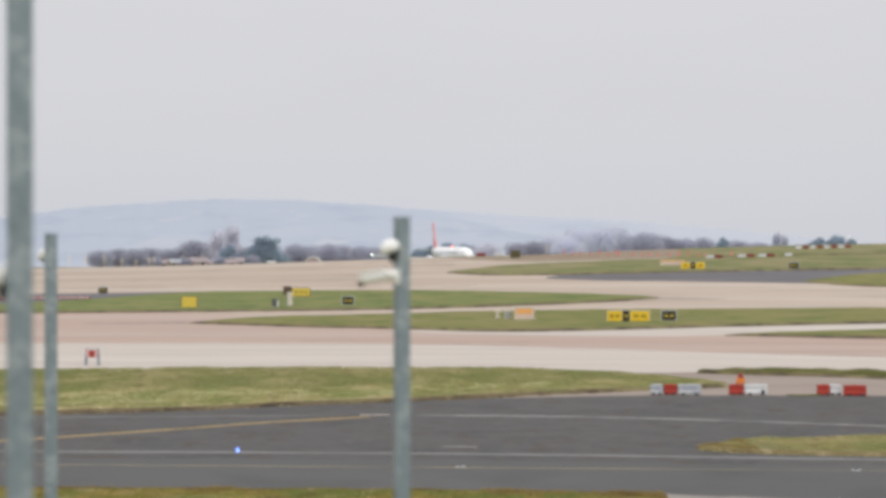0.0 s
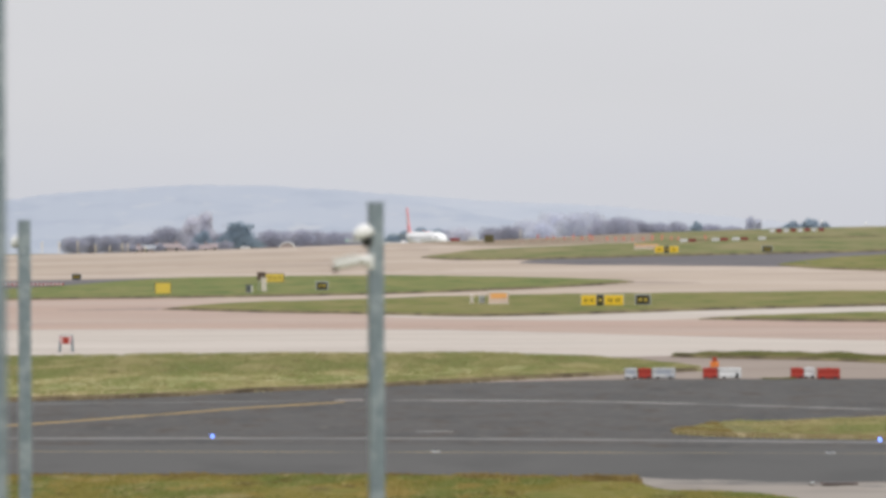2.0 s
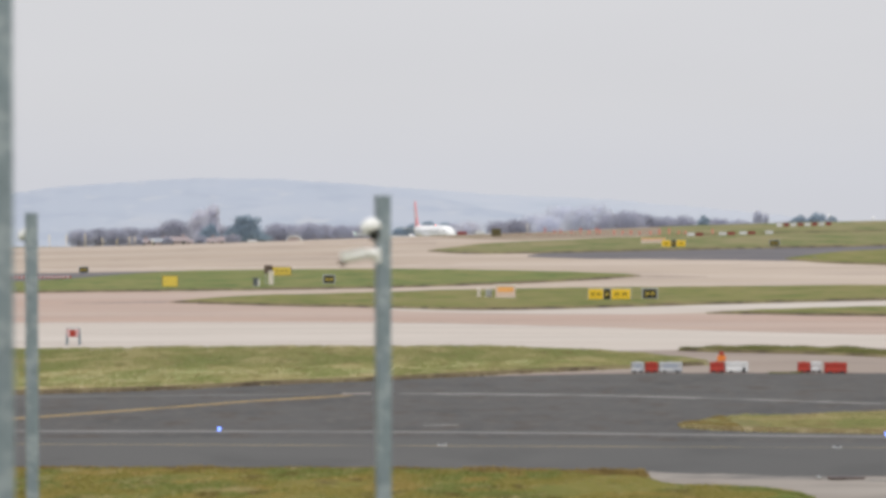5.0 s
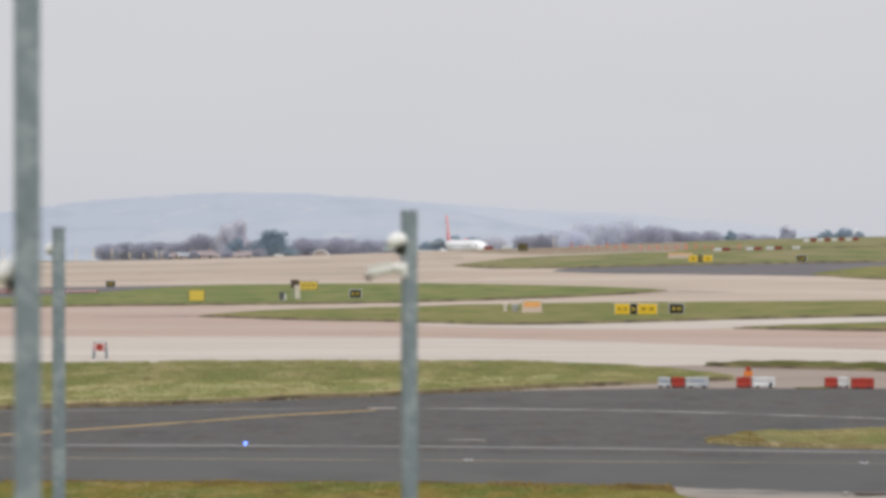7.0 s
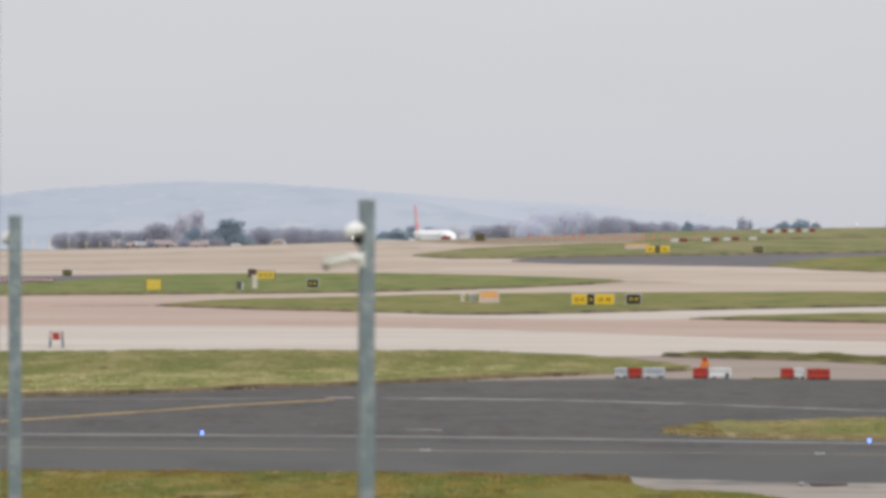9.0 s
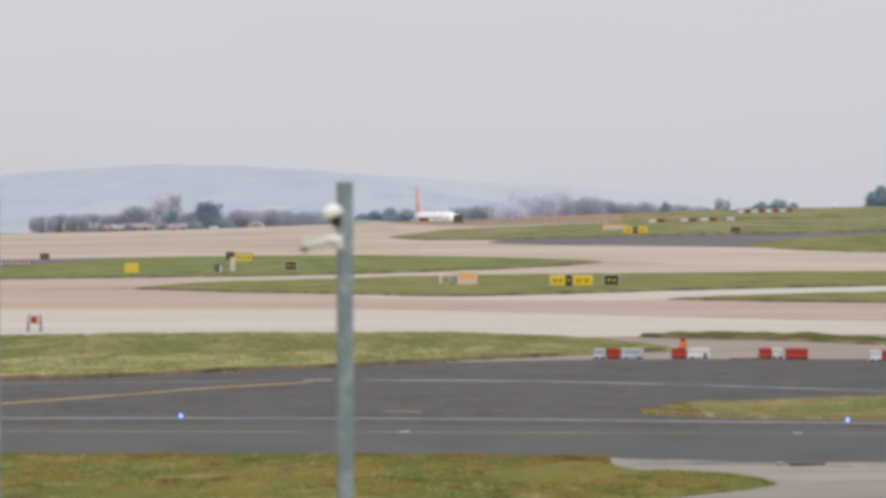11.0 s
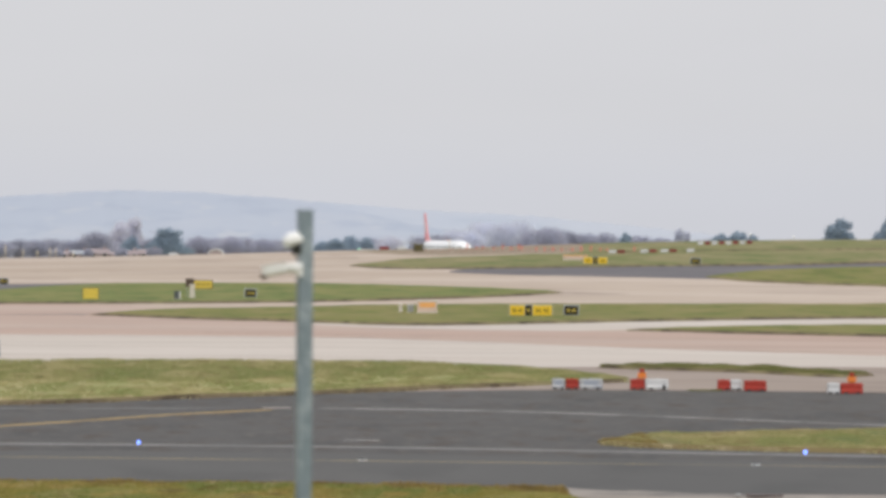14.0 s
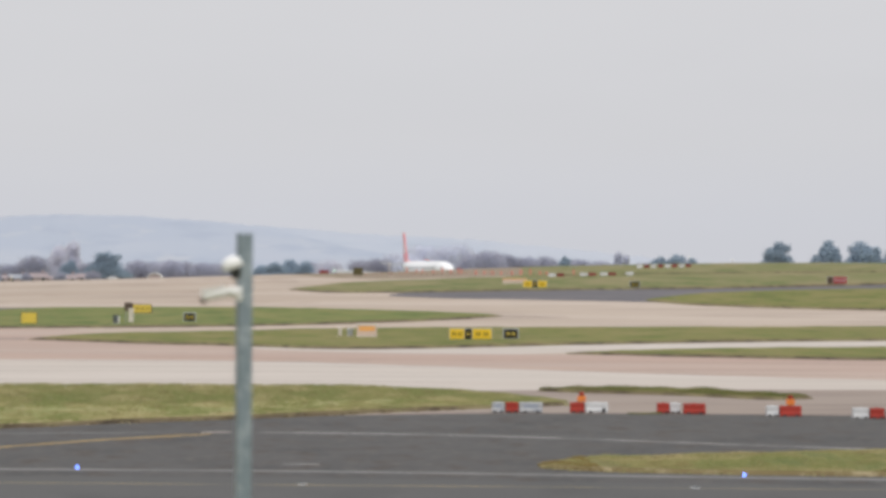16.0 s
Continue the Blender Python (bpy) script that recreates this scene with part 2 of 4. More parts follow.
GALV = material("galvanised_steel", (0.200, 0.246, 0.270), 0.55, 0.3, spots=[(9, 3, (0.285, 0.33, 0.352), 0.5, 0.62), (26, 4, (0.16, 0.198, 0.22), 0.5, 0.7)], bump=0.05)
CCTV_WHITE = material("white_casing", (0.80, 0.79, 0.77), 0.45, spots=[(7, 3, (0.6, 0.59, 0.56), 0.5, 0.8)])
BLACK = material("black_plastic", (0.015, 0.015, 0.016), 0.35)
DARK_FACE = material("black_sign_face", (0.016, 0.016, 0.015), 0.9, spec=0.1, spots=[(3, 3, (0.035, 0.034, 0.03), 0.5, 0.8)])
YELLOW = material("yellow_sign_face", (0.74, 0.49, 0.015), 0.55, spots=[(2, 3, (0.66, 0.44, 0.02), 0.5, 0.8)])
BOARD_YELLOW = material("weathered_yellow_board", (0.64, 0.475, 0.065), 0.6, spots=[(2, 3, (0.56, 0.42, 0.08), 0.5, 0.75)])
SIGN_GREY = material("sign_housing", (0.42, 0.44, 0.44), 0.5, 0.2, spots=[(5, 3, (0.34, 0.35, 0.35), 0.5, 0.8)])
RED_SIGN = material("red_sign_face", (0.34, 0.03, 0.04), 0.55, spots=[(2, 3, (0.28, 0.03, 0.035), 0.5, 0.8)])
DARK_OLIVE = material("dark_olive_board", (0.085, 0.075, 0.030), 0.8, spots=[(1.2, 3, (0.12, 0.105, 0.035), 0.5, 0.7)])
DARK_GREY = material("dark_grey_paint", (0.075, 0.085, 0.09), 0.6, spots=[(5, 3, (0.11, 0.12, 0.125), 0.5, 0.7)])
BROWN = material("brown_board", (0.07, 0.045, 0.03), 0.7, spots=[(4, 3, (0.1, 0.06, 0.04), 0.5, 0.8)])
RED_PLASTIC = material("red_plastic", (0.32, 0.042, 0.030), 0.75, spec=0.15, spots=[(3, 4, (0.25, 0.04, 0.034), 0.5, 0.75)], spread=0.12)
WHITE_PLASTIC = material("white_plastic", (0.50, 0.50, 0.50), 0.5, spots=[(3, 4, (0.40, 0.41, 0.42), 0.5, 0.75)], spread=0.08)
GREY_PLASTIC = material("scuffed_plastic", (0.33, 0.335, 0.345), 0.6, spots=[(4, 4, (0.22, 0.235, 0.26), 0.5, 0.62), (12, 3, (0.42, 0.42, 0.42), 0.5, 0.7)], spread=0.08)
PANEL_BLUE = material("blue_grey_plastic", (0.27, 0.30, 0.35), 0.6, spots=[(6, 3, (0.34, 0.36, 0.39), 0.5, 0.7)])
RED_FADED = material("dull_red_plastic", (0.19, 0.035, 0.038), 0.8, spec=0.15, spots=[(3, 4, (0.14, 0.03, 0.035), 0.5, 0.75)], spread=0.12)
ORANGE = material("orange_plastic", (0.72, 0.20, 0.03), 0.5, spots=[(3, 3, (0.6, 0.17, 0.03), 0.5, 0.8)])
ORANGE_POST = material("orange_marker", (0.62, 0.205, 0.155), 0.6, spots=[(3, 3, (0.56, 0.25, 0.19), 0.5, 0.8)])
STAKE = material("faded_pink_stake", (0.46, 0.25, 0.20), 0.7, spots=[(3, 3, (0.40, 0.27, 0.22), 0.5, 0.8)])
# Pale yellow paint, lightened further to put haze into the colour.
POLE_YELLOW = material("pale_yellow_paint", (0.70, 0.61, 0.42), 0.6, spots=[(2, 3, (0.62, 0.56, 0.44), 0.5, 0.8)])
GREEN_LAMP = material("green_lamp_glass", (0.02, 0.4, 0.15), 0.2, emit=((0.25, 1.0, 0.55), 1.6))
CREAM = material("cream_painted_metal", (0.60, 0.55, 0.48), 0.55, spots=[(2, 3, (0.5, 0.45, 0.4), 0.5, 0.8)])
SALMON = material("faded_orange_paint", (0.80, 0.40, 0.13), 0.6, spots=[(1.5, 3, (0.72, 0.46, 0.26), 0.5, 0.72)])
PINK_CREAM = material("pinkish_cream_paint", (0.64, 0.49, 0.41), 0.55, spots=[(2, 3, (0.56, 0.44, 0.38), 0.5, 0.8)])
PINK_BOARD = material("faded_pink_board", (0.60, 0.36, 0.36), 0.6, spots=[(6, 3, (0.70, 0.55, 0.54), 0.5, 0.7)])
RUST = material("rusty_iron", (0.10, 0.062, 0.052), 0.8, spots=[(6, 3, (0.14, 0.085, 0.065), 0.5, 0.7)])
STROBE_WHITE = material("strobe_glass", (0.8, 0.8, 0.8), 0.2, emit=((1.0, 0.98, 0.96), 40.0))
BEACON_RED = material("red_beacon_glass", (0.5, 0.02, 0.02), 0.2, emit=((1.0, 0.12, 0.08), 30.0))
BLUE_LAMP = material("blue_lamp_glass", (0.02, 0.05, 0.5), 0.2, emit=((0.16, 0.30, 1.0), 3.0))
WHITE_LAMP = material("white_lamp", (0.8, 0.8, 0.8), 0.2, emit=((1.0, 0.95, 0.92), 0.12))
AIR_WHITE = material("aircraft_white_paint", (0.80, 0.80, 0.81), 0.25, spots=[(0.6, 3, (0.74, 0.74, 0.75), 0.45, 0.7)], coat=0.3)
# Red paint turned pinkish, so the colour holds the haze before it.
AIR_RED_HAZED = material("aircraft_red_hazed", (0.66, 0.20, 0.225), 0.3, spots=[(0.8, 3, (0.66, 0.30, 0.31), 0.5, 0.62)], coat=0.3)
AIR_GREY = material("aircraft_grey_metal", (0.45, 0.46, 0.48), 0.35, 0.4, spots=[(1.5, 3, (0.38, 0.39, 0.4), 0.5, 0.7)])
AIR_PALE = material("aircraft_pale_grey_paint", (0.66, 0.67, 0.69), 0.35, spots=[(1.5, 3, (0.58, 0.59, 0.61), 0.5, 0.7)])
GLASS_DARK = material("dark_glass", (0.02, 0.025, 0.03), 0.1)
RUBBER = material("rubber", (0.02, 0.02, 0.02), 0.8)
# Both ranges carry the air's haze as pale blue base colour.
HILL_HAZED = material("hazed_hill", (0.348, 0.378, 0.440), 1.0, spots=[(0.005, 4, (0.368, 0.392, 0.446), 0.5, 0.62), (0.014, 4, (0.328, 0.360, 0.425), 0.52, 0.64), (0.03, 3, (0.385, 0.402, 0.445), 0.6, 0.7)], scale=(0.6, 0.5, 3.0), spec=0.0)
HILL_FAR_HAZED = material("hazed_far_hill", (0.372, 0.400, 0.458), 1.0, spots=[(0.016, 4, (0.352, 0.384, 0.444), 0.52, 0.66), (0.006, 4, (0.396, 0.418, 0.466), 0.48, 0.62)], scale=(0.6, 0.5, 3.0), spec=0.0)
# Tree colours are lifted and blued: distance haze painted into bark and leaf.
BARK_HAZED = material("hazed_bark", (0.36, 0.36, 0.41), 0.9, spots=[(2, 4, (0.28, 0.27, 0.30), 0.5, 0.7)])
TWIG_HAZED = material("hazed_twigs", (0.445, 0.455, 0.545), 1.0, spots=[(0.25, 3, (0.50, 0.49, 0.57), 0.45, 0.65)], spread=0.10, spec=0.0, alpha=0.7, thin=0.45)
TWIG_HAZED_MID = material("hazed_mid_twigs", (0.70, 0.705, 0.785), 1.0, spots=[(0.25, 3, (0.73, 0.715, 0.78), 0.45, 0.65)], spread=0.05, spec=0.0, alpha=0.42, thin=0.45)
TWIG_HAZED_FAR = material("hazed_far_twigs", (0.70, 0.72, 0.81), 1.0, spots=[(0.25, 3, (0.73, 0.735, 0.81), 0.45, 0.65)], spread=0.05, spec=0.0, alpha=0.42, thin=0.45)
CONIFER_HAZED = material("hazed_evergreen_leaf", (0.345, 0.425, 0.510), 1.0, spots=[(0.4, 3, (0.375, 0.450, 0.530), 0.45, 0.65)], spread=0.08, spec=0.0, thin=0.45)
# Tile and brick are muted, with distance haze mixed into their colours.
ROOF_TILE_HAZED = material("hazed_roof_tiles", (0.27, 0.222, 0.228), 0.85, spots=[(0.8, 3, (0.30, 0.245, 0.25), 0.45, 0.7)])
ROOF_SLATE = material("roof_slates", (0.27, 0.285, 0.32), 0.7, spots=[(0.8, 3, (0.30, 0.315, 0.35), 0.45, 0.7)])
BRICK_WALL_HAZED = material("hazed_brick_wall", (0.40, 0.325, 0.33), 0.9, spots=[(0.8, 3, (0.36, 0.30, 0.305), 0.45, 0.7)])


# ---------------------------------------------------------------- mesh helpers
def thing(name, label, category, m=None, group="", kind=""):
    ob = tagged(new(name), label, category, group, kind)
    ob.empty_display_size = 0.2
    if m is not None:
        ob.matrix_world = m
    return ob


def part(name, bm, mat, parent=None, label="", smooth=False, m=None):
    data = bpy.data.meshes.new(name)
    bm.to_mesh(data)
    bm.free()
    data.materials.append(mat)
    if smooth:
        for f in data.polygons:
            f.use_smooth = True
    ob = new(name, data)
    if parent is not None:
        ob.parent = parent
    if m is not None:
        ob.matrix_basis = m
    if label:
        tagged(ob, label)
    return ob


def box(sx, sy, sz, at=(0, 0, 0), bevel=0.0, bm=None, taper=1.0, rot=(0, 0, 0)):
    """A box with its base centre at `at`; taper narrows the top."""
    bm = bm or bmesh.new()
    made = bmesh.ops.create_cube(bm, size=1.0)["verts"]
    for v in made:
        k = taper if v.co.z > 0 else 1.0
        v.co = Vector((v.co.x * sx * k, v.co.y * sy * k, (v.co.z + 0.5) * sz))
    if bevel:
        edges = list({e for v in made for e in v.link_edges})
        made = bmesh.ops.bevel(bm, geom=edges, offset=bevel, segments=2, affect="EDGES", profile=0.7)["verts"]
    bmesh.ops.transform(bm, matrix=pose(*at, *rot), verts=list({v for v in made}))
    return bm


def tube(points, radii, sides=12, bm=None, caps=True):
    """A round tube through points, with a radius at each."""
    bm = bm or bmesh.new()
    rings, pts = [], [Vector(p) for p in points]
    for i, p in enumerate(pts):
        d = (pts[min(i + 1, len(pts) - 1)] - pts[max(i - 1, 0)]).normalized()
        q = d.to_track_quat("Z", "Y")
        rings.append([bm.verts.new(p + q @ Vector((math.cos(a) * radii[i], math.sin(a) * radii[i], 0))) for a in (2 * math.pi * k / sides for k in range(sides))])
    for a, b in zip(rings, rings[1:]):
        for k in range(sides):
            bm.faces.new((a[k], a[(k + 1) % sides], b[(k + 1) % sides], b[k]))
    if caps:
        bm.faces.new(rings[0][::-1])
        bm.faces.new(rings[-1])
    return bm


def slab(outline, thick, axis="x", bm=None, taper=None):
    """A flat plate from an outline in a plane across `axis`, centred on it."""
    bm = bm or bmesh.new()
    pick = {"x": lambda a, b, c: (c, a, b), "z": lambda a, b, c: (a, b, c), "y": lambda a, b, c: (a, c, b)}[axis]
    lo = [bm.verts.new(pick(a, b, -thick / 2)) for a, b in outline]
    hi = [bm.verts.new(pick(a, b, thick / 2)) for a, b in outline]
    n = len(lo)
    bm.faces.new(lo[::-1]), bm.faces.new(hi)
    for k in range(n):
        bm.faces.new((lo[k], lo[(k + 1) % n], hi[(k + 1) % n], hi[k]))
    bmesh.ops.recalc_face_normals(bm, faces=bm.faces)
    return bm


def ease(t):
    t = min(max(t, 0.0), 1.0)
    return t * t * (3 - 2 * t)


def ground_z(x, y):
    """The field: level near the eye, a long rise to a crest at 460 m, higher to the east, and a fall behind it."""
    crest = 2.4 + 4.7 * ease((x + 90) / 195)
    crest -= 0.2 * math.exp(-((x - 18) / 12) ** 2)
    return crest * ease((y - 230) / 230) * (1 - ease((y - 466) / 55)) + 1.0 * ease((y - 480) / 40) - 0.011 * max(0.0, y - 700)


def curve_y(points, x):
    """A smooth edge y(x) through a few points; straight beyond them."""
    if x <= points[0][0] or len(points) < 2:
        (x0, y0), (x1, y1) = points[0], points[1]
        return y0 + (y1 - y0) * (x - x0) / (x1 - x0) * 0.3
    if x >= points[-1][0]:
        (x0, y0), (x1, y1) = points[-2], points[-1]
        return y1 + (y1 - y0) * (x - x1) / (x1 - x0) * 0.3
    for i in range(len(points) - 1):
        (x0, y0), (x1, y1) = points[i], points[i + 1]
        if x <= x1:
            t = (x - x0) / (x1 - x0)
            m0 = (y1 - points[i - 1][1]) / (x1 - points[i - 1][0]) if i else (y1 - y0) / (x1 - x0)
            m1 = (points[i + 2][1] - y0) / (points[i + 2][0] - x0) if i + 2 < len(points) else (y1 - y0) / (x1 - x0)
            h = x1 - x0
            return (2 * t**3 - 3 * t**2 + 1) * y0 + (t**3 - 2 * t**2 + t) * h * m0 + (3 * t**2 - 2 * t**3) * y1 + (t**3 - t**2) * h * m1


def strip(name, near, far, lift, mat, label, category, x0=None, x1=None, step=1.5, ragged=0.0, kind="structure", rough=0.0):
    """A patch of ground between two edges, laid on the field."""
    x0 = max(near[0][0], far[0][0]) if x0 is None else x0
    x1 = min(near[-1][0], far[-1][0]) if x1 is None else x1
    cols = max(8, int((x1 - x0) / step))
    deep = max(abs(curve_y(far, x0 + (x1 - x0) * k / 8) - curve_y(near, x0 + (x1 - x0) * k / 8)) for k in range(9))
    rws = max(2, min(60, int(deep / 2.5)))
    bm, grid = bmesh.new(), []
    for i in range(cols + 1):
        x = x0 + (x1 - x0) * i / cols
        a, b = curve_y(near, x), curve_y(far, x)
        if ragged:
            a += ragged * noise.noise(Vector((x * 0.7, a * 0.1, 3.1))) + ragged * 0.6 * noise.noise(Vector((x * 2.3, a * 0.1, 7.7)))
            b += ragged * noise.noise(Vector((x * 0.6, b * 0.1, 9.1))) + ragged * 0.6 * noise.noise(Vector((x * 2.1, b * 0.1, 1.7)))
        b = max(a + 0.02, b)
        col = []
        for j in range(rws + 1):
            y = a + (b - a) * j / rws
            edge = min(j, rws - j, i, cols - i) == 0
            z = ground_z(x, y) + (0.012 if edge else lift)
            if rough and not edge:
                z += rough * noise.noise(Vector((x * 0.45, y * 0.3, 0.5))) + rough * 0.5 * noise.noise(Vector((x * 1.5, y, 4.5)))
            col.append(bm.verts.new((x, y, z)))
        grid.append(col)
    for i in range(cols):
        for j in range(rws):
            bm.faces.new((grid[i][j], grid[i + 1][j], grid[i + 1][j + 1], grid[i][j + 1]))
    ob = part(name, bm, mat, smooth=True)
    return tagged(ob, label, category, kind=kind)


# ---------------------------------------------------------------- the field and its paving
def axis_steps(spans):
    out = []
    for a, b, s in spans:
        out += list(np.arange(a, b, s))
    return out + [spans[-1][1]]


def ground_sheet():
    xs = axis_steps([(-5000, -400, 460), (-400, -120, 20), (-120, 160, 5), (160, 400, 20), (400, 5000, 460)])
    ys = axis_steps([(-600, 40, 80), (40, 220, 20), (220, 540, 4), (540, 800, 26), (800, 4990, 419)])
    bm = bmesh.new()
    grid = [[bm.verts.new((x, y, ground_z(x, y))) for y in ys] for x in xs]
    for i in range(len(xs) - 1):
        for j in range(len(ys) - 1):
            bm.faces.new((grid[i][j], grid[i + 1][j], grid[i + 1][j + 1], grid[i][j + 1]))
    tagged(part("ground", bm, FIELD, smooth=True), "wide grass field rising to a low crest", "ground", kind="structure")


ground_sheet()
strip("apron", [(-140, 52), (160, 52)], [(-140, 474), (160, 474)], 0.015, BEIGE, "weathered beige concrete taxiways and apron", "pavement", step=5)
strip("near_pavement", [(-60, 40), (60, 40)], [(-60, 61), (5, 62), (60, 62)], 0.03, GREY_CONC, "grey stained concrete beside the verge", "pavement")
strip("taxiway", [(-40, 62), (-9.3, 62), (-0.7, 62), (3.0, 61.4), (5.2, 60.5), (12.3, 60.0), (45, 59)], [(-40, 84), (-14.7, 92), (-6.1, 98), (1.9, 102.3), (8.5, 104.2), (16.6, 104.2), (24.7, 103.2), (45, 100)], 0.045, ASPHALT, "dark grey asphalt taxiway with worn lines", "road")
strip("taxiway_shoulder", [(-40, 62), (-9.3, 62), (-0.7, 62), (3.0, 61.45), (5.2, 60.55), (12.3, 60.05), (45, 59)], [(-40, 75.5), (-12.1, 74.4), (0, 73.6), (12.4, 71.5), (45, 66)], 0.052, ASPHALT_PALE, "worn paler asphalt shoulder of the taxiway", "road")
strip("barrier_pavement", [(2, 101), (8, 103), (45, 99)], [(2, 122), (12, 124), (30, 126), (45, 125)], 0.028, PINK_GREY, "dull pinkish concrete behind the barriers", "pavement")
strip("pale_pavement", [(-60, 122), (-20, 122), (4, 121.5), (12, 122.6), (20, 124.4), (30, 124), (60, 121)], [(-60, 164), (-26.2, 162.8), (-3, 161.8), (4.6, 157.2), (28.2, 138.5), (60, 126)], 0.034, PALE, "pale concrete taxiway strip, streaked", "pavement", ragged=0.7)
strip("pink_pavement", [(-60, 162), (-26.2, 161), (-3, 160), (4.6, 155.5), (28.2, 137), (60, 125)], [(-60, 238), (-38, 236.5), (-22, 236), (-10, 215), (-3.5, 187), (4.5, 177.5), (14.5, 175), (28, 174), (60, 176)], 0.028, PINK, "pinkish worn asphalt taxiway strip", "pavement", ragged=0.7)
strip("pale_edge", [(-3.5, 184.5), (4.5, 177.5), (14.5, 174), (28, 186), (60, 198)], [(-3.5, 189), (4.7, 183.8), (14.5, 190), (28, 200), (60, 216)], 0.032, PALE, "pale concrete edge strip along the grass", "pavement", ragged=0.5)

# painted lines
def line(name, pts, width, mat, label):
    strip(name, [(x, y - width / 2) for x, y in pts], [(x, y + width / 2) for x, y in pts], 0.06, mat, label, "line", step=1.0)


line("near_seam", [(-30, 76.0), (-12.1, 74.8), (0, 74.0), (12.4, 71.9), (30, 69)], 2.0, GREY_LINE, "wide pale seam along the taxiway edge")
line("near_yellow_line", [(-30, 71.5), (-11.3, 70.2), (11.8, 68.2), (30, 66.5)], 0.8, FAINT_LINE, "faded yellow taxiway line")
line("far_seam", [(-22, 89.0), (-12, 90.2), (-3.1, 91)], 0.8, GREY_LINE, "pale seam on dark asphalt")
line("far_white_line", [(-1.7, 91.1), (-1, 91.2), (6.3, 89.8), (14.7, 85.6), (24, 80.5)], 1.3, WHITE_LINE, "worn white line on dark asphalt")
line("yellow_guide_line", [(-20, 72.5), (-12.8, 79.8), (-8.2, 84.8), (-5.9, 87.5), (-1.9, 90.7)], 1.6, YELLOW_LINE, "curving yellow taxi guide line")
strip("paint_patch", [(-3.1, 90.6), (-1.8, 90.8)], [(-3.1, 91.6), (-1.8, 91.9)], 0.058, PALE, "pale worn paint patch on asphalt", "line", step=0.2, ragged=0.3)
strip("paint_patch", [(-0.2, 76.2), (1.2, 76.0)], [(-0.2, 76.9), (1.2, 76.7)], 0.058, WHITE_LINE, "pale worn paint patch on asphalt", "line", step=0.2, ragged=0.3)

# tar seams and worn streaks across the concrete
for sx0, sx1, sy0, sy1, sw, smat in ((-45, 6, 160.5, 159, 1.6, PINK_GREY), (-38, 24, 147, 141, 0.7, PINK_GREY), (-30, 10, 133, 132, 0.6, PINK_GREY), (2, 40, 152, 137, 0.8, PINK_GREY), (-45, -6, 176, 174, 1.5, PINK_GREY), (-60, -14, 196, 202, 1.6, BEIGE), (-10, 40, 166, 158, 1.2, PINK_GREY)):
    strip("tar_seam", [(sx0, sy0 - sw / 2), (sx1, sy1 - sw / 2)], [(sx0, sy0 + sw / 2), (sx1, sy1 + sw / 2)], 0.04, smat, "worn dark seam across the concrete", "seam", step=1.0, ragged=sw * 0.8)
for sx0, sx1, sy0, sy1, sw in ((-60, 5, 322, 318, 6), (-70, -6, 352, 356, 9), (-75, 2, 398, 392, 12), (-80, -20, 440, 446, 14), (-20, 20, 418, 412, 10)):
    strip("worn_streak", [(sx0, sy0 - sw / 2), (sx1, sy1 - sw / 2)], [(sx0, sy0 + sw / 2), (sx1, sy1 + sw / 2)], 0.03, TAN_CONC, "worn brownish streak on the apron", "stain", step=2.0, ragged=sw * 0.7)

# darker paving far off
strip("far_asphalt", [(13.2, 335.8), (19.4, 328.2), (29.7, 321), (44.5, 312.2), (90, 290), (140, 280)], [(13.2, 337.8), (16.7, 346.5), (31.9, 346), (60.2, 347), (84.4, 354.2), (140, 372)], 0.04, ASPHALT_OLD, "grey asphalt side taxiway", "road", step=3, ragged=0.6)
strip("west_asphalt", [(-90, 240), (-60, 249), (-46.6, 261), (-43.9, 270), (-41.6, 274), (-38.8, 279.5), (-36.3, 288), (-33.5, 296), (-29.8, 303)], [(-90, 296), (-52.7, 298.6), (-48.4, 300.9), (-40.5, 302.0), (-29.8, 304.6)], 0.045, ASPHALT_OLD, "narrow grey asphalt strip beside grass", "road", step=3)
strip("crest_heath", [(-4, 466), (0, 450), (4, 424), (9, 406), (19.3, 397.5), (35.9, 397), (45, 400), (160, 420)], [(-4, 469), (2, 475), (45, 476), (160, 480)], 0.03, HEATH, "dry rough ground along the crest", "ground", step=3, ragged=1.5)

strip("dark_streak", [(-29, 203), (-24, 202.6), (-20.4, 203.6)], [(-29, 204), (-24, 206.5), (-20.4, 207.6)], 0.045, ASPHALT_OLD, "dark streak on pink asphalt", "stain", step=0.5, ragged=0.8)
strip("dark_streak", [(23.5, 277), (27, 275), (31, 275)], [(23.5, 281), (27, 279), (31, 276)], 0.045, PINK_GREY, "dull patch on beige concrete", "stain", step=0.5, ragged=0.8)

# grass, each patch with a rim of bare soil
def grass(name, near, far, lift, label, mat=GRASS_FAR, step=1.5, ragged=0.45, rough=0.05, soil=1.0, rim=SOIL):
    strip(name, near, far, lift, mat, label, "grass", step=step, ragged=ragged, rough=rough)
    if soil:
        x0, x1 = max(near[0][0], far[0][0]), min(near[-1][0], far[-1][0])
        strip("soil_edge", [(x, y - soil * 0.2) for x, y in near], [(x, max(y, min(y + soil * 0.8, curve_y(far, x)))) for x, y in near], 0.17, rim, "thin rim of bare soil and dead grass", "soil", x0=x0, x1=x1, step=step * 0.6, ragged=soil * 0.12)


